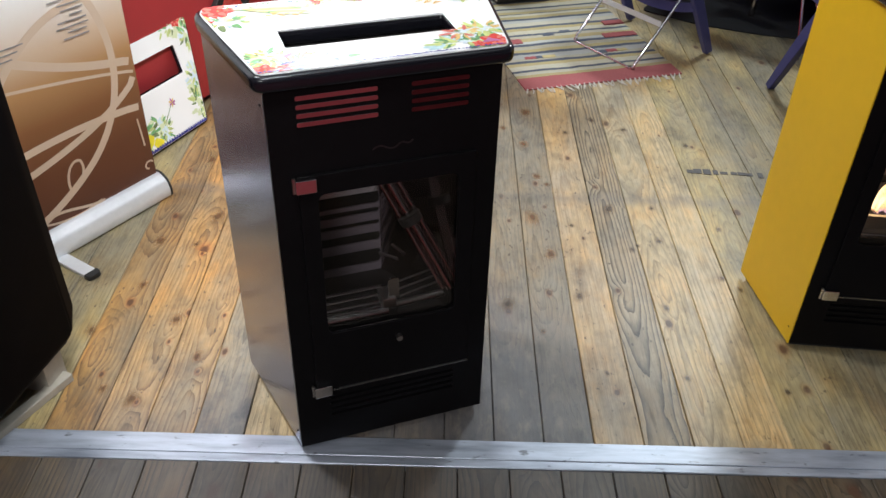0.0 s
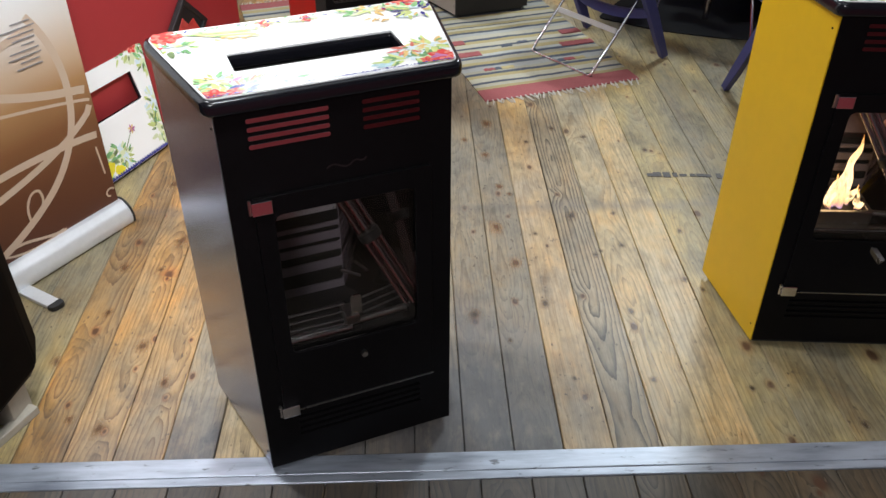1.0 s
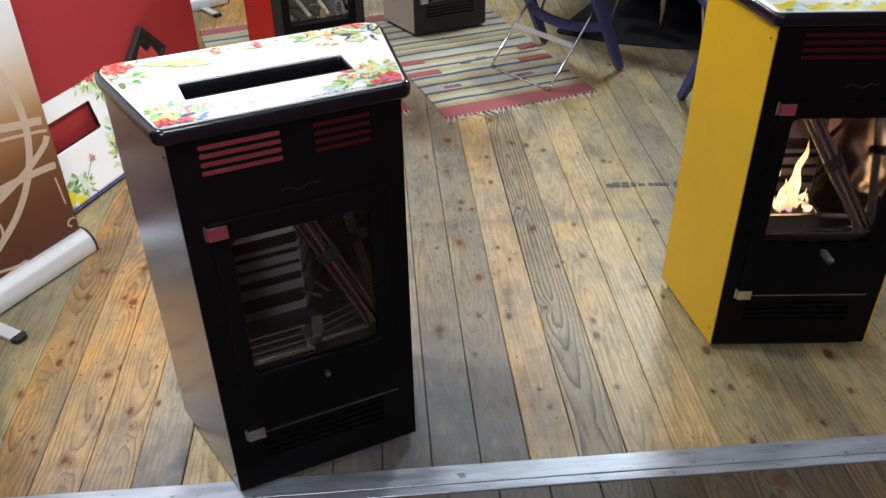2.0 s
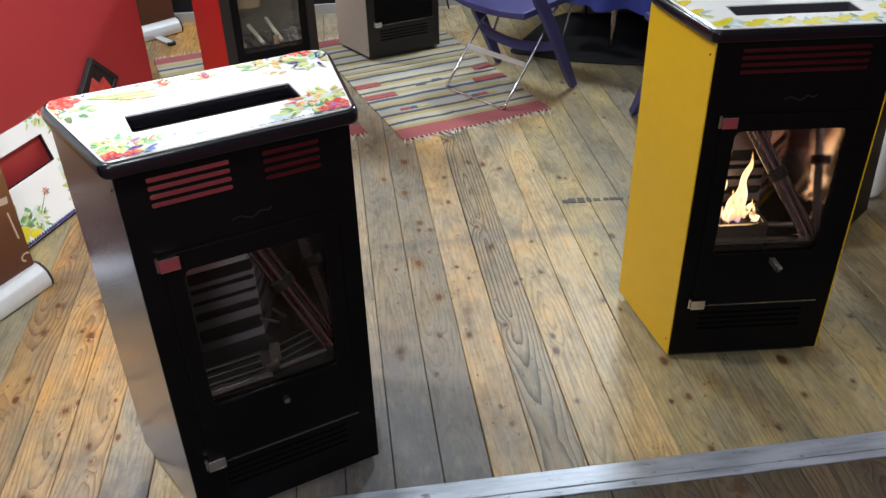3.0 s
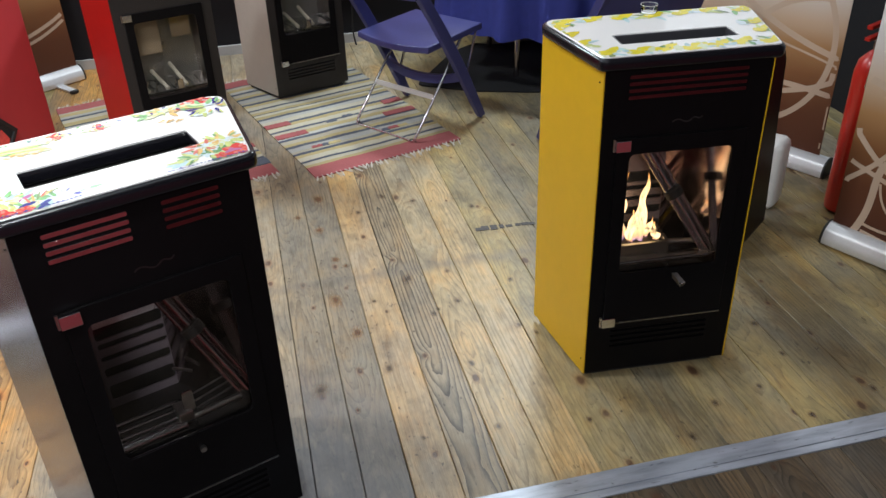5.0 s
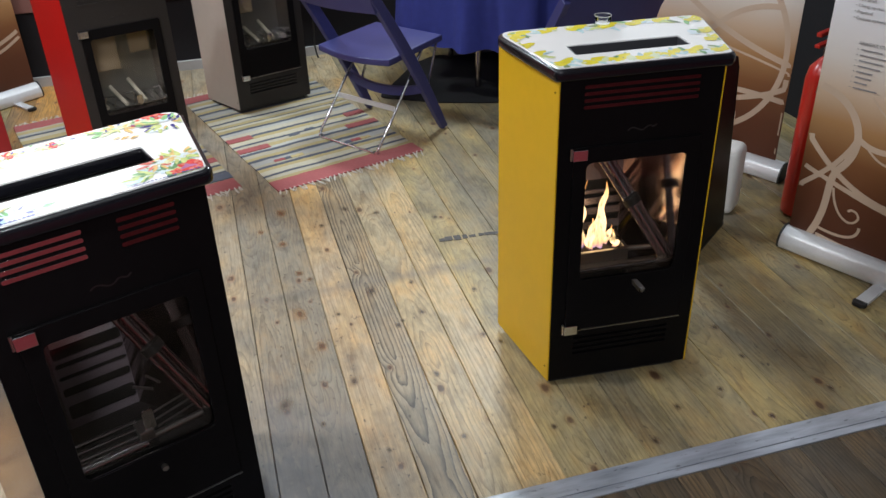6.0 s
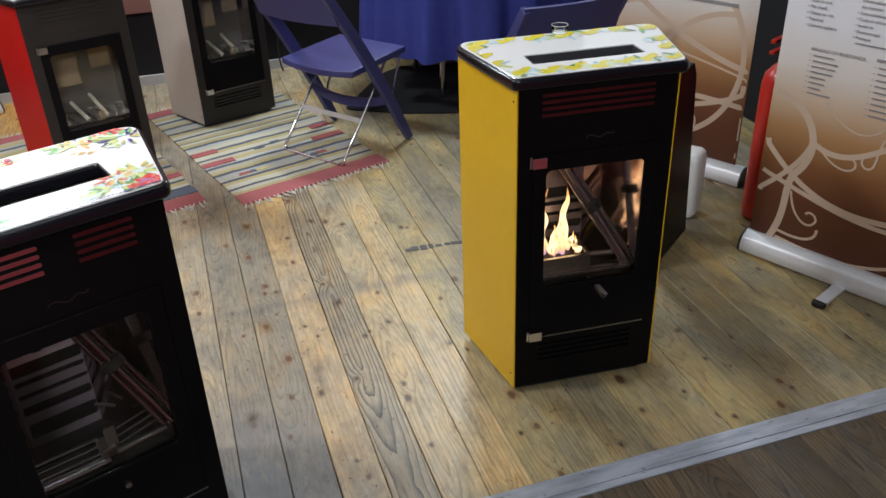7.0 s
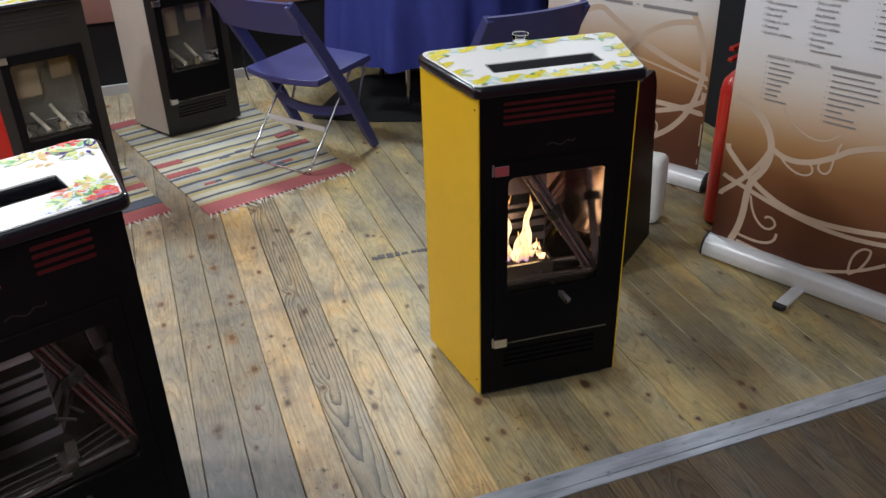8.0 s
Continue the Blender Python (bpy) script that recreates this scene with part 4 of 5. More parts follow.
    inner = [(-FRONT + 0.026, 0.024), (FRONT - 0.042, 0.024), (BACK - 0.042, DEPTH - 0.032), (-BACK + 0.026, DEPTH - 0.032)]
    part("plinth", slab([rim, inner], 0.0, 0.027, 0.001), RUBBER, ob, "black set-back plinth")
    return ob


SPLIT = [(-0.160, -0.018), (0.042, 0.148)]
ONE = [(-0.148, 0.146)]
stove(pose(0.0924, 1.4879, 0, 0, 0, 20), POLISHED, BLACK_ENAMEL, poppies, (-0.152, 0.152, 0.082, 0.158), SPLIT, "unlit black stove, polished steel sides, poppy-painted white top", scale=1.012, side_label="polished steel side sheet", group="stoves")
stove(pose(1.3125, 1.7905, 0, 0, 0, -4.5), YELLOW, BLACK_ENAMEL, lemons, (-0.146, 0.148, 0.072, 0.142), ONE, "lit black stove with yellow sides and a lemon-painted white top", lit=True, scale=0.985, tall=1.012, side_label="yellow enamelled side sheet", group="stoves")
stove(pose(0.618, 4.275, 0.008, 0, 0, 18.5), IVORY, GRAPHITE, lemons, (-0.142, 0.142, 0.082, 0.14), ONE, "unlit stove with ivory sides and grey front on rug", scale=0.92, tall=0.92, plates=True, side_label="ivory enamelled side sheet", group="stoves")
stove(pose(0.016, 3.595, 0.008, 0, 0, 18), RED_ENAMEL, GRAPHITE, lemons, (-0.142, 0.142, 0.082, 0.14), ONE, "unlit stove with red sides and grey front on rug", scale=0.92, tall=0.92, plates=True, side_label="red enamelled side sheet", group="stoves")


# ---- roll-up banners ----
# printed scrolls of the two halves of the design: sweeping bands, thin tendrils, curls and a leaf
LEFT_HALF = [
    (bezier((0.013, 0.600), (0.16, 0.585), (0.225, 0.44), (0.135, 0.335)) + bezier((0.135, 0.335), (0.10, 0.28), (0.14, 0.20), (0.085, 0.075))[1:], 0.024),
    (bezier((0.013, 0.432), (0.12, 0.31), (0.24, 0.24), (0.40, 0.25)) + bezier((0.40, 0.25), (0.55, 0.26), (0.70, 0.30), (0.83, 0.36))[1:], 0.019),
    (bezier((0.013, 0.318), (0.2, 0.27), (0.36, 0.20), (0.60, 0.245)) + bezier((0.60, 0.245), (0.7, 0.265), (0.78, 0.30), (0.83, 0.33))[1:], 0.016),
    (bezier((0.013, 0.240), (0.08, 0.30), (0.15, 0.37), (0.176, 0.458)), 0.017),
    (bezier((0.176, 0.458), (0.25, 0.41), (0.33, 0.44), (0.416, 0.51)) + bezier((0.416, 0.51), (0.5, 0.56), (0.7, 0.60), (0.83, 0.58))[1:], 0.019),
    (bezier((0.192, 0.600), (0.25, 0.53), (0.33, 0.49), (0.385, 0.56)), 0.006),
    (bezier((0.195, 0.457), (0.24, 0.39), (0.31, 0.38), (0.322, 0.415)) + bezier((0.322, 0.415), (0.325, 0.44), (0.29, 0.45), (0.286, 0.43), 8)[1:], 0.007),
]
LEFT_HALF += [
    (bezier((0.394, 0.532), (0.37, 0.47), (0.39, 0.42), (0.355, 0.42)) + bezier((0.355, 0.42), (0.33, 0.425), (0.335, 0.46), (0.352, 0.458), 8)[1:], 0.007),
    (bezier((0.135, 0.27), (0.15, 0.17), (0.22, 0.14), (0.236, 0.19)) + bezier((0.236, 0.19), (0.235, 0.215), (0.20, 0.22), (0.199, 0.203), 8)[1:], 0.008),
    (bezier((0.098, 0.114), (0.17, 0.10), (0.25, 0.10), (0.246, 0.16)), 0.010),
    (bezier((0.501, 0.104), (0.49, 0.19), (0.53, 0.22), (0.553, 0.21)) + bezier((0.553, 0.21), (0.56, 0.18), (0.53, 0.12), (0.501, 0.104))[1:], 0.008),
    (bezier((0.108, 0.085), (0.3, 0.06), (0.44, 0.05), (0.606, 0.179)), 0.012),
]
RIGHT_HALF = [
    (bezier((0.70, 0.72), (0.80, 0.58), (0.80, 0.36), (0.644, 0.223)) + bezier((0.644, 0.223), (0.58, 0.17), (0.5, 0.13), (0.427, 0.104))[1:], 0.023),
    (bezier((0.02, 0.56), (0.15, 0.62), (0.25, 0.70), (0.30, 0.68)) + bezier((0.30, 0.68), (0.45, 0.58), (0.62, 0.50), (0.835, 0.465))[1:], 0.024),
    (bezier((0.30, 0.53), (0.5, 0.50), (0.68, 0.47), (0.835, 0.43)), 0.009),
    (bezier((0.02, 0.24), (0.2, 0.30), (0.5, 0.36), (0.835, 0.318)), 0.022),
    (bezier((0.02, 0.20), (0.3, 0.24), (0.68, 0.27), (0.835, 0.415)), 0.021),
    (bezier((0.30, 0.36), (0.42, 0.56), (0.54, 0.68), (0.72, 0.685)), 0.022),
]
RIGHT_HALF += [
    (bezier((0.543, 0.158), (0.53, 0.22), (0.57, 0.26), (0.592, 0.24)) + bezier((0.592, 0.24), (0.61, 0.20), (0.57, 0.16), (0.543, 0.158))[1:], 0.008),
    (bezier((0.427, 0.104), (0.50, 0.135), (0.56, 0.08), (0.64, 0.082)), 0.009),
    (bezier((0.427, 0.104), (0.48, 0.075), (0.56, 0.07), (0.63, 0.088)), 0.007),
    ([(0.808, 0.282), (0.812, 0.234), (0.816, 0.186)], 0.006),
    (bezier((0.836, 0.122), (0.81, 0.145), (0.79, 0.11), (0.815, 0.105)), 0.006),
]


def banner(m, label, width=0.85, words=(), bars=(), feet=(0.22, 0.62), scrolls=0, inset=(0.012, 0.012), group="roll-up banners"):
    ob = thing("rollup_banner", m, label, "banner", group)
    prof = [(-0.048, 0.004), (0.046, 0.004), (0.05, 0.03), (0.04, 0.06), (0.012, 0.078), (-0.012, 0.078), (-0.038, 0.06), (-0.05, 0.03)]
    prof = rounded(prof, 0.008, 3)
    bm = bmesh.new()
    ends = [[bm.verts.new((x, y, z)) for y, z in prof] for x in (0.006, width - 0.006)]
    for k in range(len(prof)):
        bm.faces.new((ends[0][k], ends[0][(k + 1) % len(prof)], ends[1][(k + 1) % len(prof)], ends[1][k]))
    case = part("cassette", bm, ALU, ob, "satin aluminium cassette", True)
    for x0, x1 in ((0.0, 0.007), (width - 0.007, width)):
        cap = bmesh.new()
        rings = [[cap.verts.new((x, y * 1.04, z * 1.03)) for y, z in prof] for x in (x0, x1)]
        for k in range(len(prof)):
            cap.faces.new((rings[0][k], rings[0][(k + 1) % len(prof)], rings[1][(k + 1) % len(prof)], rings[1][k]))
        cap.faces.new(rings[0][::-1])
        cap.faces.new(rings[1])
        part("end_cap", cap, RUBBER, case, "black end cap")
    for x in feet:
        foot = part("foot", slab([rounded(rect(x - 0.02, x + 0.02, -0.185, 0.12), [0.012, 0.012, 0.004, 0.004], 4)], 0.001, 0.013, 0.002), ALU, ob, "flat swivelling foot")
        part("foot_tip", slab([rounded(rect(x - 0.022, x + 0.022, -0.2, -0.176), [0.016, 0.016, 0.002, 0.002], 4)], 0.0005, 0.016, 0.002), RUBBER, foot, "black foot tip")
    sheet = part("printed_sheet", box(inset[0], width - inset[1], -0.0015, 0.0005, 0.06, 2.0), BANNER_PRINT, ob, "sheet printed white to dark brown")
    part("top_rail", box(0.006, width - 0.006, -0.012, 0.012, 1.995, 2.02, 0.004), ALU, ob)
    part("pole", tube([(width / 2, 0.03, 0.02), (width / 2, 0.02, 1.99)], 0.008, 10), ALU, ob)
    y = -0.0016
    for k, (path, w) in enumerate(RIGHT_HALF if scrolls else LEFT_HALF):
        path = [(min(max(px, inset[0] + 0.004 + w / 2), width - inset[1] - 0.004 - w / 2), pz) for px, pz in path]
        part("printed_scroll", ribbon(path, w, y - 0.0002 * k, 0.0003), SCROLL, sheet)
    for block, size, x, z in words:
        part("printed_text", lettering(block, size, x, z, y - 0.0032), INK, sheet)
    for x, z, length, h in bars:
        part("printed_bar", box(x, x + length, y - 0.0036, y - 0.003, z, z + h), INK, sheet)
    return ob


def bar_block(x, z, lengths, h=0.0055, gap=0.021):
    return [(x + 0.012, z - gap * k, ln, h) for k, ln in enumerate(lengths)] + [(x, z - gap * k + h * 0.3, 0.004, h * 0.45) for k in range(len(lengths))]


right_words = [
    (["\u2022 No fuel", "\u2022 No maintenance", "\u2022 Easy to use", "\u2022 No smell", "\u2022 Cheap to run", "\u2022 Practical", "\u2022 Custom options"], 0.0138, 0.078, 0.936),
    (["BIOETHANOL"], 0.0158, 0.29, 0.978),
    (["\u2022 Sans installation", "\u2022 Sans conduit", "  d'\u00e9vacuation", "  des fum\u00e9es", "\u2022 Sans entretien", "\u2022 Facile \u00e0 utiliser", "\u2022 Inodore", "\u2022 Economique", "\u2022 Pratique"], 0.0135, 0.23, 0.957),
    (["ARAGAZ CU BIOETANOL"], 0.0150, 0.112, 0.752),
]
right_bars = bar_block(0.112, 0.735, (0.065, 0.08, 0.075, 0.07, 0.05, 0.05, 0.04, 0.075), 0.0045, 0.0172) + bar_block(0.312, 0.737, (0.125, 0.145, 0.14, 0.15, 0.11, 0.085, 0.05, 0.09, 0.1), 0.0045, 0.0186) + [(0.314, 0.757, 0.149, 0.0085), (0.417, 0.983, 0.16, 0.009), (0.078, 0.957, 0.11, 0.0045), (0.242, 0.796, 0.095, 0.0045)] + bar_block(0.41, 0.964, (0.1, 0.13, 0.12, 0.1, 0.11, 0.09, 0.12, 0.1), 0.0045, 0.018) + bar_block(0.55, 0.74, (0.12, 0.1, 0.13, 0.11, 0.08, 0.12), 0.0045, 0.018)
banner(pose(2.203, 2.276, 0, 0, 0, -65), "roll-up banner with brown scrolls and printed lists", words=right_words, bars=right_bars, feet=(0.372, 0.83))
banner(pose(2.10, 3.447, 0, 0, 0, -62), "roll-up banner behind the jerrycan, pale above and brown below", bars=[(0.30, 0.712, 0.13, 0.013), (0.45, 0.718, 0.012, 0.004), (0.48, 0.712, 0.24, 0.013)] + [(0.38 + 0.055 * k, 0.762, 0.035, 0.045) for k in range(6)], feet=(0.2, 0.5), scrolls=1, inset=(0.012, 0.05))
banner(pose(-1.179, 1.760, 0, 0, 0, 57.3), "roll-up banner beside the black cabinet, brown print", bars=[(0.70 - ln * 0.8, 0.71 - 0.015 * k, ln, 0.0035) for k, ln in enumerate((0.06, 0.11, 0.08, 0.07, 0.04, 0.09, 0.1, 0.06, 0.08))] + [(0.42, 0.62 - 0.015 * k, 0.1 - 0.02 * k, 0.0035) for k in range(3)] + [(0.36, 0.75 - 0.017 * k, 0.08, 0.004) for k in range(4)], feet=(0.1, 0.43), scrolls=1)
banner(pose(-1.27, 4.39, 0, 0, 0, 37), "roll-up banner near the back wall, brown print", feet=(0.3, 0.7))


# ---- rugs ----


def stripe_stops(seed):
    """Woven stripes: slim slate lines between broader cream, gold and grey-white ones."""
    rnd = random.Random(seed)
    stops, y = [], 0.0
    cols = [GLD, CRM, BLU, CRM, GLD, BLU, CRM, WHT, BLU, GLD, CRM, BLU, WHT]
    k = 0
    while y < 1.0 and len(stops) < 31:
        col, shade = cols[k % len(cols)], rnd.uniform(0.85, 1.08)
        stops.append((y, tuple(c * shade for c in col)))
        y += rnd.uniform(0.026, 0.036) if col is BLU else rnd.uniform(0.034, 0.062)
        k += 1
    return stops


def rug(m, seed, label, patches):
    w, ln = 0.70, 1.30
    ob = thing("rug", m, label, "rug", "striped rugs")
    rnd = random.Random(seed)
    bm = bmesh.new()
    nx, ny = 22, 40
    grid = {}
    for top in (0, 1):
        for i in range(nx + 1):
            for j in range(ny + 1):
                x, y = w * i / nx, ln * j / ny
                zz = 0.0005 if not top else 0.006 + 0.002 * noise.noise((x * 4, y * 4, seed))
                xx = x + 0.006 * noise.noise((y * 3, seed, 2.0 * (i > nx / 2))) * (1 if i in (0, nx) else 0.6)
                grid[top, i, j] = bm.verts.new((xx, y, zz))
    for i in range(nx):
        for j in range(ny):
            bm.faces.new([grid[1, a, b] for a, b in ((i, j), (i + 1, j), (i + 1, j + 1), (i, j + 1))])
            bm.faces.new([grid[0, a, b] for a, b in ((i, j), (i, j + 1), (i + 1, j + 1), (i + 1, j))])
    for j in range(ny):
        for i in (0, nx):
            bm.faces.new((grid[0, i, j], grid[0, i, j + 1], grid[1, i, j + 1], grid[1, i, j]))
    for i in range(nx):
        for j in (0, ny):
            bm.faces.new((grid[0, i, j], grid[0, i + 1, j], grid[1, i + 1, j], grid[1, i, j]))
    part("woven_field", bm, kilim("striped_wool", stripe_stops(seed)), ob, "", True)
    for x, y, dx, dy, col in patches:
        n = max(2, int(dx / 0.012))
        zig = [(x + dx * k / n, y + 0.005 * (k % 2)) for k in range(n + 1)] + [(x + dx * k / n, y + dy + 0.005 * (k % 2)) for k in range(n, -1, -1)]
        part("woven_motif", slab([zig], 0.002, 0.0094), col, ob)
    fr = bmesh.new()
    for end in (0, 1):
        n = 34
        for k in range(n):
            x = w * (k + 0.5) / n
            lean, ll = rnd.uniform(-0.02, 0.02), rnd.uniform(0.03, 0.055)
            y0, sg = (0.004, -1) if end == 0 else (ln - 0.004, 1)
            for q in range(2):
                off = rnd.uniform(-0.008, 0.008)
                tube([(x, y0, 0.005), (x + lean * 0.4 + off, y0 + sg * ll * 0.5, 0.0045), (x + lean + off, y0 + sg * ll, 0.003)], [0.0026, 0.0022, 0.0012], 5, fr)
    tagged(part("fringe", fr, THREAD, ob, "knotted white thread fringe"), kind="stuff")
    return ob


WOOL_RED, WOOL_BLUE, WOOL_GOLD = plain("red_wool", (0.36, 0.10, 0.10), 0.95, 0, 0.2, 200, 0.4), plain("blue_wool", BLU, 0.95, 0, 0.2, 200, 0.4), plain("gold_wool", GLD, 0.95, 0, 0.2, 200, 0.4)
rug(pose(0.515, 3.285, 0, 0, 0, 16.5), 4, "striped flat-woven rug under a folding chair", [
    (0.10, 0.27, 0.05, 0.022, WOOL_RED), (0.15, 0.27, 0.03, 0.022, WOOL_BLUE), (0.18, 0.27, 0.06, 0.022, WOOL_GOLD), (0.48, 0.27, 0.05, 0.024, WOOL_RED), (0.45, 0.265, 0.03, 0.026, WOOL_BLUE), (0.53, 0.27, 0.05, 0.022, WOOL_GOLD),
    (0.0, 0.44, 0.15, 0.045, WOOL_RED), (0.54, 0.42, 0.16, 0.045, WOOL_RED), (0.0, 0.58, 0.12, 0.045, WOOL_RED), (0.6, 0.56, 0.10, 0.045, WOOL_RED), (0.27, 0.5, 0.05, 0.02, WOOL_BLUE), (0.36, 0.52, 0.05, 0.02, WOOL_BLUE)])
rug(pose(-0.30, 3.19, 0, 0, 0, 16.2), 9, "striped flat-woven rug under the red stove", [(0.5, 0.10, 0.2, 0.06, WOOL_BLUE), (0.0, 0.3, 0.14, 0.045, WOOL_RED), (0.55, 0.3, 0.15, 0.045, WOOL_RED)])


# ---- folding chairs and covered table ----
def folding_chair(m, label):
    """Origin between the wire feet; x to the sitter's right, y the way it faces."""
    ob = thing("folding_chair", m, label, "chair", "folding chairs")
    # seat with a dished, curved back edge
    out = [(-0.21 + 0.42 * k / 12, 0.085 - 0.03 * math.sin(math.pi * k / 12)) for k in range(13)] + [(0.205, 0.30), (0.2, 0.47)] + [(-0.2, 0.47), (-0.205, 0.30)]
    seat = part("seat", slab([out], 0.395, 0.425, 0.006), INDIGO_PLASTIC, ob, "", True)
    for v in seat.data.vertices:
        v.co.z += 0.03 * (v.co.y - 0.25) - 0.35 * (0.0441 - v.co.x ** 2) * 0.4
    top, foot = Vector((0, -0.045, 0.77)), Vector((0, 0.42, 0.0))
    for sgn in (-1, 1):
        d = (top - foot).normalized()
        up = Vector((0, d.z, -d.y))
        bm = bmesh.new()
        rows = []
        for k in range(9):
            t = k / 8
            c = foot + (top - foot) * t + up * 0.02 * math.sin(math.pi * t)
            wide, x = 0.034 + 0.012 * math.sin(math.pi * t), sgn * (0.232 - 0.015 * t)
            rows.append([bm.verts.new((x + sx * 0.014, c.y + sy * wide * up.y, c.z + sy * wide * up.z)) for sx, sy in ((-1, -0.6), (1, -0.6), (1, 0.6), (-1, 0.6))])
        for a, b in zip(rows, rows[1:]):
            for k in range(4):
                bm.faces.new((a[k], a[(k + 1) % 4], b[(k + 1) % 4], b[k]))
        bm.faces.new(rows[0][::-1])
        bm.faces.new(rows[-1])
        for v in bm.verts:
            v.co.z = max(v.co.z, 0.001)
        bmesh.ops.bevel(bm, geom=list(bm.edges), offset=0.003, segments=1, affect="EDGES")
        part("side_frame", bm, INDIGO_PLASTIC, ob)
    back = bmesh.new()
    rows = []
    for k in range(13):
        t = k / 12
        x = -0.225 + 0.45 * t
        dip = -0.03 * math.sin(math.pi * t)
        rows.append([back.verts.new((x, y + dip, z)) for y, z in ((-0.052, 0.775), (-0.028, 0.775), (0.028, 0.645), (0.004, 0.635))])
    for a, b in zip(rows, rows[1:]):
        for k in range(4):
            back.faces.new((a[k], a[(k + 1) % 4], b[(k + 1) % 4], b[k]))
    back.faces.new(rows[0][::-1])
    back.faces.new(rows[-1])
    bmesh.ops.bevel(back, geom=[e for e in back.edges if e.calc_face_angle(0) > 0.6], offset=0.004, segments=2, affect="EDGES")
    part("backrest", back, INDIGO_PLASTIC, ob, "", True)
    brace = bezier((-0.225, 0.28, 0.235), (-0.1, 0.22, 0.20), (0.1, 0.22, 0.20), (0.225, 0.28, 0.235), 12)
    bb = bmesh.new()
    rows = [[bb.verts.new((x, y + dy, z + dz)) for dy, dz in ((-0.01, -0.02), (0.01, -0.02), (0.01, 0.02), (-0.01, 0.02))] for x, y, z in brace]
    for a, b in zip(rows, rows[1:]):
        for k in range(4):
            bb.faces.new((a[k], a[(k + 1) % 4], b[(k + 1) % 4], b[k]))
    bb.faces.new(rows[0][::-1])
    bb.faces.new(rows[-1])
    part("brace", bb, INDIGO_PLASTIC, ob, "curved lower brace", True)
    wire = [(-0.175, 0.36, 0.40)] + [(-0.175 - 0.003 * k, 0.36 - 0.12 * k, 0.40 - 0.13 * k) for k in (1, 2)] + [(-0.18, 0.015, 0.03), (-0.178, 0.004, 0.012), (-0.165, 0.0, 0.007), (0.165, 0.0, 0.007), (0.178, 0.004, 0.012), (0.18, 0.015, 0.03)] + [(0.175 + 0.003 * k, 0.36 - 0.12 * k, 0.40 - 0.13 * k) for k in (2, 1)] + [(0.175, 0.36, 0.40)]
    part("wire_leg", tube(wire, 0.0065, 10), CHROME, ob, "bent chrome wire leg", True)
    part("crossbar", box(-0.172, 0.172, 0.142, 0.148, 0.158, 0.182, 0.002), ALU, ob, "flat grey crossbar")
    for sgn in (-1, 1):
        part("foot_tip", tube([(sgn * 0.18, 0.012, 0.011), (sgn * 0.158, 0.0, 0.0085)], 0.0085, 8), RUBBER, ob)
        part("strut", tube([(sgn * 0.19, 0.44, 0.405), (sgn * 0.2, 0.33, 0.16)], 0.006, 8), CHROME, ob)
    return ob


folding_chair(pose(0.87, 3.642, 0.004, 0, 0, math.degrees(math.atan2(0.245, 0.33)) - 90), "indigo plastic folding chair with chrome wire legs, on the rug")
folding_chair(pose(1.81, 2.99, 0, 0, 0, 7.5), "indigo plastic folding chair behind the yellow stove")


def covered_table(m):
    ob = thing("covered_table", m, "round table under a hanging blue cloth", "table")
    part("tabletop", lathe([(0.0005, 0.715), (0.54, 0.715), (0.545, 0.73), (0.54, 0.742), (0.0005, 0.742)], 40), PALE_BLOCK, ob)
    for a in (45, 135, 225, 315):
        part("leg", tube([(0.36 * math.cos(radians(a)), 0.36 * math.sin(radians(a)), 0.0), (0.32 * math.cos(radians(a)), 0.32 * math.sin(radians(a)), 0.715)], 0.015, 10), DULL_STEEL, ob)
    return ob


TABLE_AT = (1.92, 4.42)
covered_table(pose(*TABLE_AT, 0.008))
cloth = bmesh.new()
rings, sides = [], 160
for r, z, fold in ((0.3, 0.754, 0), (0.545, 0.754, 0), (0.556, 0.74, 0.003), (0.565, 0.6, 0.016), (0.575, 0.42, 0.028), (0.585, 0.255, 0.036)):
    row = []
    for k in range(sides):
        a = 2 * math.pi * k / sides
        rr = r + fold * (math.sin(13 * a) + 0.6 * math.sin(22 * a + 1.0) + 0.3 * noise.noise((math.cos(a) * 3, math.sin(a) * 3, z)))
        row.append(cloth.verts.new((rr * math.cos(a), rr * math.sin(a), z + (0.012 * math.sin(5 * a) if z < 0.3 else 0))))
    rings.append(row)
for ra, rb in zip(rings, rings[1:]):
    for k in range(sides):
        cloth.faces.new((ra[k], ra[(k + 1) % sides], rb[(k + 1) % sides], rb[k]))
cloth.faces.new(rings[0])
bmesh.ops.solidify(cloth, geom=list(cloth.faces), thickness=0.002)
cloth_ob = tagged(part("tablecloth", cloth, CLOTH_BLUE, None, "", True), "blue cloth hanging in folds over the round table", "tablecloth")
cloth_ob.matrix_world = pose(*TABLE_AT, 0.008)
mat_out = [(1.14, 4.21), (1.40, 4.03), (1.66, 3.93), (2.0, 3.86), (2.5, 3.9), (2.6, 4.70), (2.0, 4.70), (1.70, 4.71), (1.60, 4.77), (1.44, 4.66)]
tagged(part("floor_mat", slab([rounded(mat_out, 0.04, 3)], 0.0006, 0.007, 0.002), DARK_MAT), "thin black cloth mat lying under the covered table", "mat")


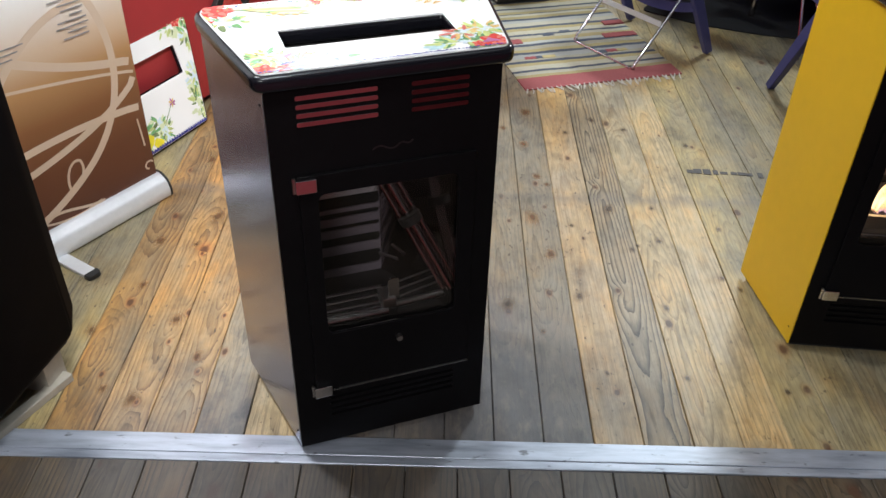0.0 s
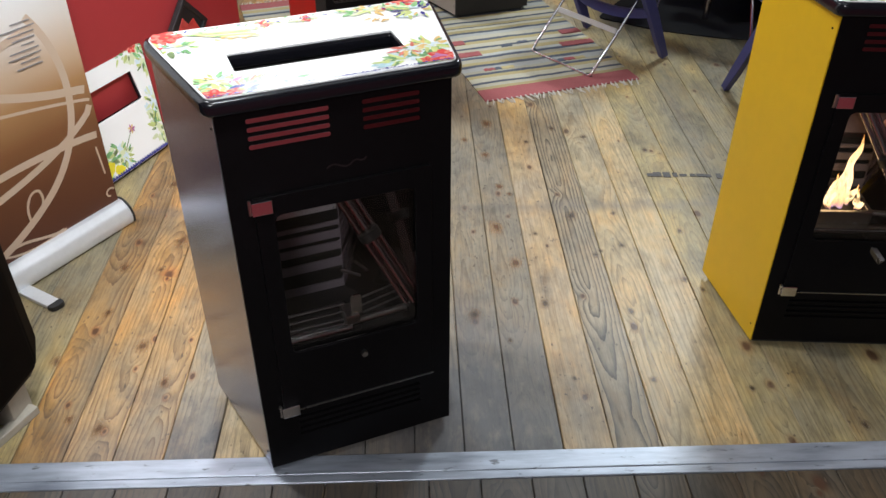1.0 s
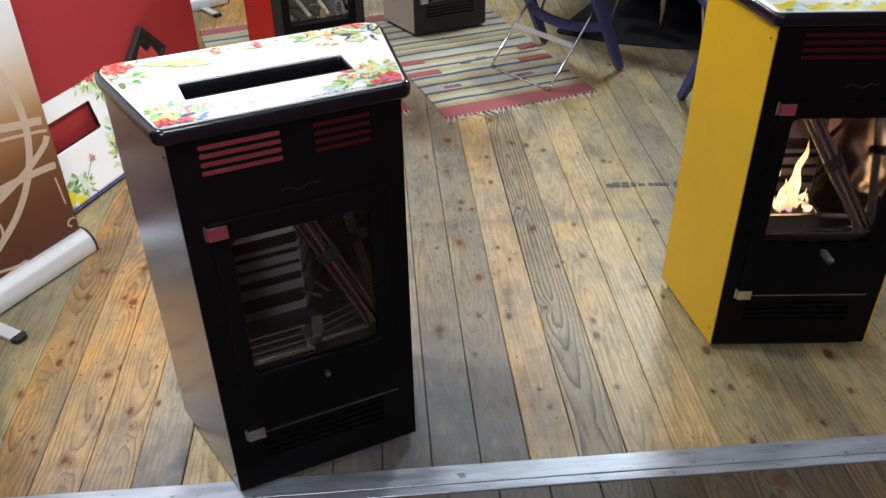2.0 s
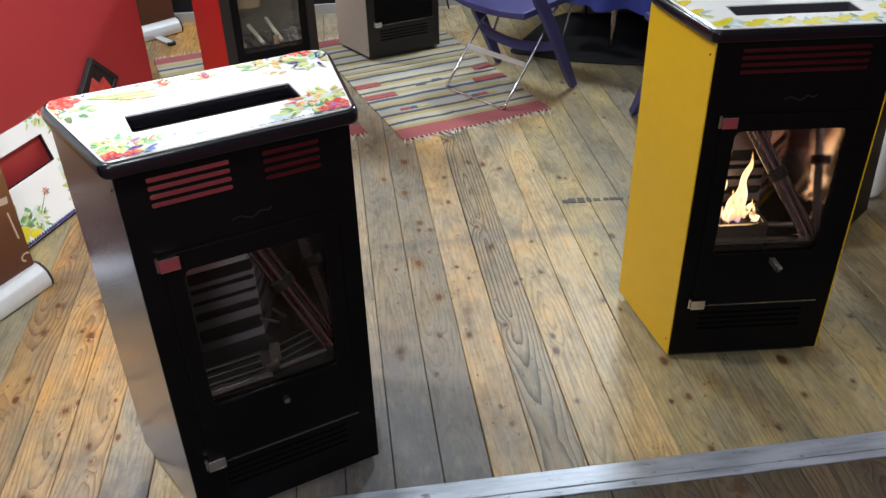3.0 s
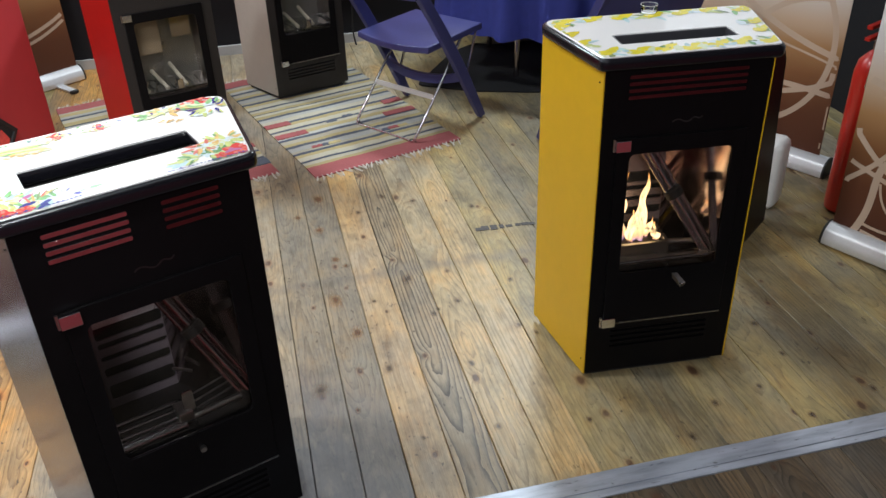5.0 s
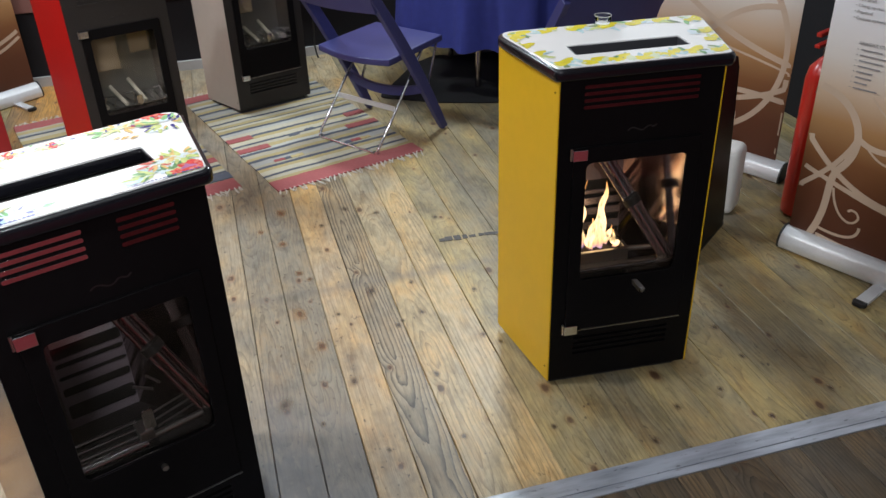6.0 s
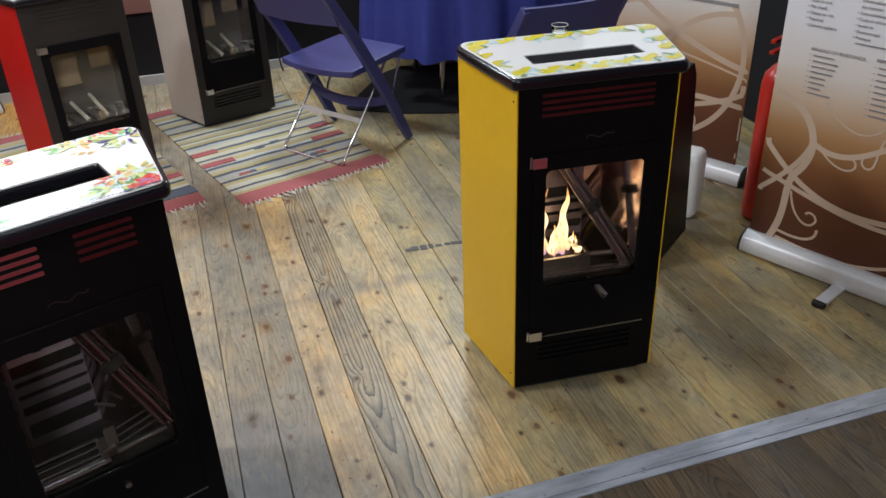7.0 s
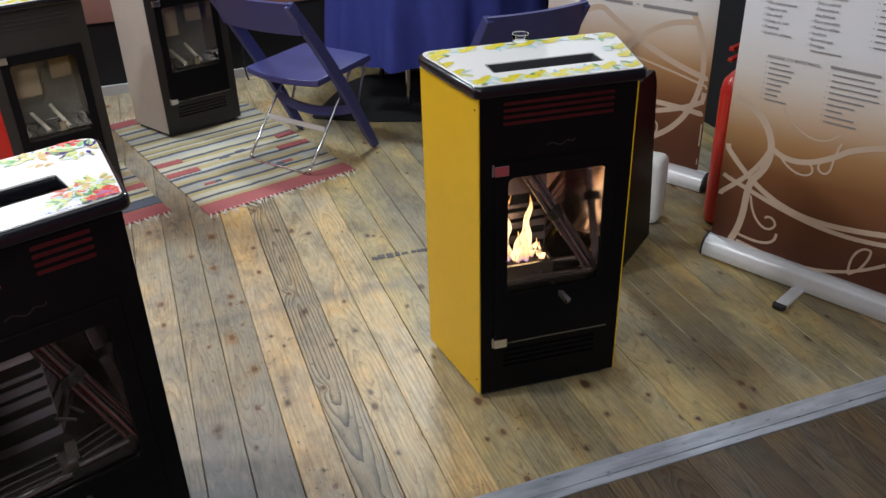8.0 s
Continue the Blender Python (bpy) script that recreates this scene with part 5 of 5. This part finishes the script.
# ---- things at the sides ----
def cabinet():
    ob = thing("black_cabinet", pose(-0.672, 1.70, 0, 0, 0, -12), "black cabinet with a chamfered foot, raised on pale wooden blocks", "cabinet")
    bm = bmesh.new()
    prof = [(-0.44, 0.085), (-0.03, 0.085), (0.0, 0.13), (-0.008, 0.95), (-0.46, 0.95), (-0.46, 0.13)]
    loops = [[bm.verts.new((x, y, z)) for x, z in prof] for y in (-0.42, -0.05)]
    back = [bm.verts.new((x, 0.0, z + (0.03 if z < 0.2 else 0))) for x, z in [(-0.40, 0.085), (-0.06, 0.085), (-0.02, 0.14), (-0.03, 0.95), (-0.44, 0.95), (-0.44, 0.14)]]
    loops.append(back)
    for a, b in zip(loops, loops[1:]):
        for k in range(6):
            bm.faces.new((a[k], a[(k + 1) % 6], b[(k + 1) % 6], b[k]))
    bm.faces.new(loops[0][::-1])
    bm.faces.new(loops[-1])
    bmesh.ops.bevel(bm, geom=list(bm.edges), offset=0.006, segments=2, affect="EDGES")
    part("body", bm, BLACK_MATT, ob, "", True)
    part("block", box(-0.115, -0.035, -0.14, -0.07, 0.0, 0.086, 0.003), PALE_BLOCK, ob, "pale wooden block")
    part("block", box(-0.42, -0.34, -0.14, -0.07, 0.0, 0.086, 0.003), PALE_BLOCK, ob, "pale wooden block")
    part("runner", box(-0.014, 0.014, -0.24, 0.10, 0.0, 0.022, 0.003, None, Matrix.Translation((-0.045, -0.18, 0)) @ Matrix.Rotation(radians(-14), 4, "Z")), PALE_BLOCK, ob, "pale wooden runner")
    return ob


cabinet()

# red counter
counter_dir = math.degrees(math.atan2(0.906, 0.423))
counter = thing("red_counter", pose(-0.49, 3.60, 0, 0, 0, counter_dir + 180), "tall matt red display counter", "counter")
cb = slab([rounded(rect(0.0, 1.75, -0.45, 0.0), 0.02, 4)], 0.03, 1.45, 0.004)
part("body", cb, RED_PAINT, counter, "", True)
part("plinth", box(0.03, 1.72, -0.42, -0.03, 0.0, 0.031), RUBBER, counter)

# dark diamond badge on the counter's face
badge = thing("badge", pose(-0.49, 3.60, 0, 0, 0, counter_dir + 180) @ pose(0.36, 0.012, 0.33), "dark-framed diamond badge with red and white shapes", "sign")
dia = lambda r: [(-r, 0), (0, -r), (r, 0), (0, r)]
part("badge_frame", slab([dia(0.12), dia(0.095)], -0.011, 0.012, 0.003, "XZ"), RUBBER, badge)
part("badge_face", slab([dia(0.096)], -0.011, 0.004, 0.0, "XZ"), RUBBER, badge, "black face")
part("badge_shape", slab([[(-0.07, -0.02), (-0.03, -0.06), (0.0, -0.02), (0.03, -0.055), (0.06, 0.0), (0.02, 0.05), (-0.01, 0.015), (-0.04, 0.03)]], 0.0042, 0.0062, 0.0, "XZ"), POPPY, badge, "red shape")
part("badge_shape", slab([[(-0.055, -0.035), (0.0, -0.09), (0.05, -0.04), (0.03, -0.058), (0.0, -0.022), (-0.03, -0.062)]], 0.0045, 0.0058, 0.0, "XZ"), GLAZE, badge, "white shape")


def garden(p, w0, w1, d):
    """Lemons and soft foliage along the edges inside a scalloped cobalt border."""
    rnd = random.Random(12)
    for cx, cy, ex, ey, n in ((0.0, 0.045, 0.07, 0.03, 14), (0.215, 0.09, 0.02, 0.06, 12), (0.23, d - 0.04, 0.03, 0.03, 8), (-0.19, 0.06, 0.05, 0.04, 12)):
        for k in range(n):
            p.put(rnd.choice((WASH_GREEN, WASH_BLUE, WASH_GREEN)), blob, cx + rnd.uniform(-ex, ex), cy + rnd.uniform(-ey, ey), rnd.uniform(0.008, 0.018), 5)
    soft = (LIME, LEAF, WASH_GREEN, OLIVE, LIME)
    for x, y, rx, ry, n, sz in ((-0.03, 0.055, 0.05, 0.035, 46, 0.03), (0.05, 0.05, 0.03, 0.03, 24, 0.02), (0.215, 0.06, 0.022, 0.035, 30, 0.024), (0.232, 0.13, 0.018, 0.04, 28, 0.022), (-0.2, 0.06, 0.05, 0.04, 40, 0.03), (0.22, d - 0.03, 0.05, 0.02, 30, 0.022), (0.255, d - 0.07, 0.02, 0.03, 18, 0.02)):
        cluster(p, rnd, x, y, rx, ry, n, sz, soft)
    p.put(LEMON, leaf, -0.045, 0.028, 15, 0.058, 0.046, None)
    p.put(LEMON, leaf, 0.0, 0.022, -10, 0.04, 0.03, None)
    for k in range(7):
        a = 51 * k
        p.put(OCHRE if k % 2 else VIOLET, leaf, 0.115, 0.098, a, 0.014, 0.007, None)
    p.put(OLIVE, leaf, 0.06, 0.05, 42, 0.075, 0.003, None)
    poppy(p, rnd, 0.235, d - 0.022, 0.020)
    for k in range(44):
        t = k / 43
        p.put(COBALT, blob, -w0 + 0.008 + (2 * w0 - 0.016) * t, 0.003, 0.0085, 4)
        p.put(COBALT, blob, -w1 + 0.03 + (2 * w1 - 0.06) * t, d + 0.006, 0.0085, 4)
        p.put(COBALT, blob, w0 - 0.002 + (w1 - w0) * t, 0.01 + (d - 0.03) * t, 0.009, 4)


plate = thing("spare_tabletop", pose(-0.80, 2.70, 0.0, 0, 0, 65) @ pose(0, 0, 0.002, 74, 0, 0) @ Matrix.Scale(1.25, 4) @ pose(0, 0.022, -0.923), "white glazed spare stove top leaning against the red counter, flower-painted", "stove top")
tabletop(plate, (-0.15, 0.198, 0.145, 0.222), garden, 0.905, 0.923)

# fire extinguisher
ext = thing("fire_extinguisher", pose(2.385, 2.452, 0, 0, 0, 25), "red fire extinguisher standing behind the banner", "fire extinguisher")
part("cylinder", lathe([(0.045, 0.0), (0.06, 0.012), (0.062, 0.03), (0.062, 0.53), (0.055, 0.57), (0.03, 0.60), (0.018, 0.61)], 28), EXT_RED, ext, "", True)
part("valve", lathe([(0.018, 0.61), (0.02, 0.615), (0.02, 0.65), (0.012, 0.66)], 14), STEEL, ext)
part("lever", box(-0.10, 0.03, -0.01, 0.01, 0.70, 0.714, 0.003), EXT_RED, ext, "red squeeze lever")
part("lever", box(-0.10, 0.03, -0.01, 0.01, 0.662, 0.674, 0.003), EXT_RED, ext, "red carrying lever")
part("hose", tube(bezier((0.0, -0.02, 0.64), (-0.07, -0.03, 0.68), (-0.075, -0.03, 0.60), (-0.066, -0.02, 0.50), 14), 0.009, 8), DULL_STEEL, ext, "grey hose", True)

# jerrycan
jug = thing("jerrycan", pose(2.110, 2.615, 0, 0, 0, -50), "white plastic jerrycan on the floor beside a banner", "jerrycan")
part("body", slab([rounded(rect(-0.10, 0.10, -0.06, 0.06), 0.035, 5)], 0.0, 0.27, 0.028), WHITE_PLASTIC, jug, "", True)
part("cap", lathe([(0.022, 0.268), (0.022, 0.285), (0.018, 0.29)], 16, None, (-0.06, 0)), WHITE_PLASTIC, jug)

# black panel standing behind the yellow stove
pan = thing("metal_sheet", pose(2.07, 2.47, 0.0, 0, 0, 219), "black sheet metal panel standing behind the yellow stove", "metal sheet")
part("plate", slab([rounded([(0.0, 0.012), (0.36, 0.012), (0.36, 0.685), (0.13, 0.685), (0.095, 0.635)], 0.006, 2)], -0.01, 0.01, 0.002, "XZ"), BLACK_ENAMEL, pan)
part("edge_trim", box(0.0, 0.36, -0.011, 0.011, 0.0, 0.0125), RUBBER, pan)

# small glass on the lemon-painted top
jar = thing("glass_cup", pose(1.341, 2.083, 0.9378) @ Matrix.Diagonal((1.0, 1.0, 0.75, 1.0)), "small clear glass cup on the painted stove top", "cup")
cup = bmesh.new()
lathe([(0.018, 0.0), (0.021, 0.003), (0.0225, 0.027), (0.0205, 0.027), (0.019, 0.005), (0.0005, 0.005)], 20, cup)
cup_ob = part("cup_wall", cup, CLEAR, jar, "", True)
cup_ob.visible_shadow = False
# opaque white ring stands in for the glint on the clear rim
part("rim", tube([(0.0215 * math.cos(radians(15 * k)), 0.0215 * math.sin(radians(15 * k)), 0.0278) for k in range(24)], 0.0009, 6, None, True), WHITENED_GLASS, jar, "glass rim with its glint painted white", True)
part("foot_ring", lathe([(0.0165, -0.0004), (0.0185, 0.0006), (0.0185, 0.0022), (0.0165, 0.0028)], 20), WHITENED_GLASS, jar, "thick glass foot", True)

# lead by the ivory stove
lead = thing("cable", pose(0, 0, 0), "thin dark cable hanging beside the ivory stove", "cable")
part("wire", tube(bezier((0.93, 4.98, 0.36), (0.95, 4.97, 0.2), (0.91, 4.99, 0.1), (0.94, 4.96, 0.006), 14), 0.005, 6), RUBBER, lead, "", True)


# unreadable stencil on the boards
stencil = thing("floor_stencil", pose(1.16, 2.685, 0.0006, 0, 0, -4), "dark worn stencil bars painted across the boards", "marking", kind="structure")
srnd = random.Random(6)
for k in range(9):
    part("stencil_bar", slab([rect(-0.125 + 0.03 * k + srnd.uniform(-0.006, 0.004), -0.112 + 0.03 * k + srnd.uniform(0, 0.014), -0.018 + srnd.uniform(-0.004, 0.012), 0.016 + srnd.uniform(-0.014, 0.004))], 0.0, 0.0012), STENCIL, stencil)


# ---- floor boards ----
def knot_material(name, core, ring, strength):
    """A pine knot: dark heart, brown rings, and a stained halo that fades into the board."""
    m, nodes, links, sh = material(name)
    coord = nodes.new("ShaderNodeTexCoord")
    own = nodes.new("ShaderNodeObjectInfo").outputs["Random"]
    wob = nodes.new("ShaderNodeTexNoise")
    wob.noise_dimensions = "4D"
    wob.inputs["Scale"].default_value, wob.inputs["Detail"].default_value = 38.0, 3.0
    links.new(coord.outputs["Object"], wob.inputs["Vector"])
    links.new(math_node(nodes, links, "MULTIPLY", own, 40.0), wob.inputs["W"])
    flat = nodes.new("ShaderNodeVectorMath")
    flat.operation = "LENGTH"
    links.new(stretched(nodes, links, coord.outputs["Object"], 1 / 0.03, 1 / 0.055, 0.0), flat.inputs[0])
    r = math_node(nodes, links, "ADD", flat.outputs["Value"], math_node(nodes, links, "MULTIPLY", math_node(nodes, links, "SUBTRACT", wob.outputs["Fac"], 0.5), 0.55))
    lines = math_node(nodes, links, "POWER", math_node(nodes, links, "FRACT", math_node(nodes, links, "MULTIPLY", r, 7.0)), 2.5)
    base = ramp(nodes, links, r, [(0.0, core), (0.16, core), (0.28, ring), (0.6, tuple(min(1, c * 1.5) for c in ring)), (1.0, tuple(min(1, c * 1.9) for c in ring))])
    base = mix_colour(nodes, links, math_node(nodes, links, "MULTIPLY", lines, 0.6), base, tuple(c * 0.45 for c in ring))
    links.new(base, sh.inputs["Base Color"])
    sh.inputs["Roughness"].default_value = 0.42
    links.new(ramp(nodes, links, r, [(0.16, tuple([0.9 * strength] * 3)), (0.3, tuple([0.6 * strength] * 3)), (0.55, tuple([0.22 * strength] * 3)), (0.85, (0, 0, 0))]), sh.inputs["Alpha"])
    return m


KNOTS = (knot_material("grey_knot", (0.075, 0.048, 0.035), (0.24, 0.16, 0.10), 0.8), knot_material("orange_knot", (0.13, 0.05, 0.02), (0.38, 0.20, 0.085), 0.8))
disc = bmesh.new()
edge_ring = [disc.verts.new((0.03 * math.cos(2 * math.pi * k / 20), 0.055 * math.sin(2 * math.pi * k / 20), 0.0)) for k in range(20)]
disc.faces.new(edge_ring)
KNOT_MESH = []
for mat in KNOTS:
    me = bpy.data.meshes.new("knot")
    disc.to_mesh(me)
    me.materials.append(mat)
    KNOT_MESH.append(me)
disc.free()
GREY_KNOTS = [(0.585, 1.995, 1.1), (0.64, 2.945, 0.7), (0.73, 2.44, 1.2), (0.77, 2.22, 0.7), (0.86, 2.27, 0.8), (0.87, 2.45, 0.7), (0.86, 2.98, 0.8), (0.60, 2.34, 0.6), (1.01, 2.09, 0.8), (1.05, 2.04, 0.6), (0.82, 1.95, 0.7), (0.38, 1.95, 1.5), (0.82, 1.68, 0.7), (0.62, 1.69, 0.5), (1.06, 2.34, 0.6), (1.07, 2.87, 0.7), (1.06, 1.64, 0.6), (0.47, 1.84, 0.6), (1.70, 1.90, 0.9), (1.41, 1.61, 0.8), (1.63, 1.50, 0.7), (1.29, 1.51, 0.7), (1.70, 1.75, 0.6), (1.85, 1.55, 0.7), (1.56, 1.64, 0.6), (0.79, 2.24, 0.6), (0.75, 3.05, 0.9)]
ORANGE_KNOTS = [(0.41, 2.97, 0.9), (0.50, 3.10, 1.5), (0.51, 2.63, 1.0), (0.54, 2.58, 0.7), (0.48, 2.38, 1.4), (0.48, 2.85, 1.2), (0.52, 2.19, 1.2), (-0.51, 2.34, 1.4), (-0.65, 2.20, 1.2), (-0.54, 2.19, 0.7), (-0.61, 2.68, 1.0), (-0.64, 1.99, 0.9), (-0.51, 1.85, 1.3), (-0.54, 1.56, 1.2), (-0.62, 1.59, 0.8), (-0.42, 1.71, 1.0), (-0.72, 1.80, 0.9)]


def plank_mesh(name, length, width, mat, sag):
    bm = bmesh.new()
    n = 6
    h = 0.0012
    rows = []
    for k in range(n + 1):
        y = length * k / n
        wob = 0.0007 * math.sin(2.3 * k + sag)
        rows.append([bm.verts.new(c) for c in ((-width / 2 + wob, y, -0.02), (-width / 2 + wob, y, -h * 1.6), (-width / 2 + 0.002 + wob, y, 0.0), (width / 2 - 0.002 + wob, y, 0.0), (width / 2 + wob, y, -h * 1.6), (width / 2 + wob, y, -0.02))])
    for a, b in zip(rows, rows[1:]):
        for k in range(5):
            bm.faces.new((a[k], a[k + 1], b[k + 1], b[k]))
    bm.faces.new(rows[0][::-1])
    bm.faces.new(rows[-1])
    bmesh.ops.recalc_face_normals(bm, faces=bm.faces)
    me = bpy.data.meshes.new(name)
    bm.to_mesh(me)
    bm.free()
    me.materials.append(mat)
    return me


STAGE = {mat: plank_mesh("plank", 5.05 - FAR - 0.0015, PITCH - 0.0016, mat, i) for i, mat in enumerate((ORANGE, HONEY, STRAW, RINGED, GREYED, UMBER))}
AISLE_MESH = plank_mesh("plank", NEAR - 0.5515, PITCH - 0.0016, AISLE, 2)
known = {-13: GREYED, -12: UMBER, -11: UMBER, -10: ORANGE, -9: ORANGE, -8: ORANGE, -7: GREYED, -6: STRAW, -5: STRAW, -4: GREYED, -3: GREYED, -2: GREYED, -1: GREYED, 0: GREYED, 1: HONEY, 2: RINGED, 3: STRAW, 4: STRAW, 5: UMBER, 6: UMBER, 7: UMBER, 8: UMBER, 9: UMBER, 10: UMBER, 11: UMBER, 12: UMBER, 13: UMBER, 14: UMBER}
rnd = random.Random(2)
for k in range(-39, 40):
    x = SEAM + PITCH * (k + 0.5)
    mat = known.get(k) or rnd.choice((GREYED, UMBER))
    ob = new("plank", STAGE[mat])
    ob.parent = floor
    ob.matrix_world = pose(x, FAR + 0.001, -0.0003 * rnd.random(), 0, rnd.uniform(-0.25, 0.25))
    ob = new("plank", AISLE_MESH)
    ob.parent = floor
    ob.matrix_world = pose(x + 0.03, 0.5505, -0.0003 * rnd.random(), 0, rnd.uniform(-0.25, 0.25))

turn_rnd = random.Random(21)
for me, spots in zip(KNOT_MESH, (GREY_KNOTS, ORANGE_KNOTS)):
    for x, y, size in spots:
        ob = new("knot", me)
        ob.parent = floor
        ob.matrix_world = pose(x, y, 0.0009, 0, 0, turn_rnd.uniform(-12, 12)) @ Matrix.Diagonal((0.82 * size, 0.7 * size * turn_rnd.uniform(0.75, 1.15), 1, 1))
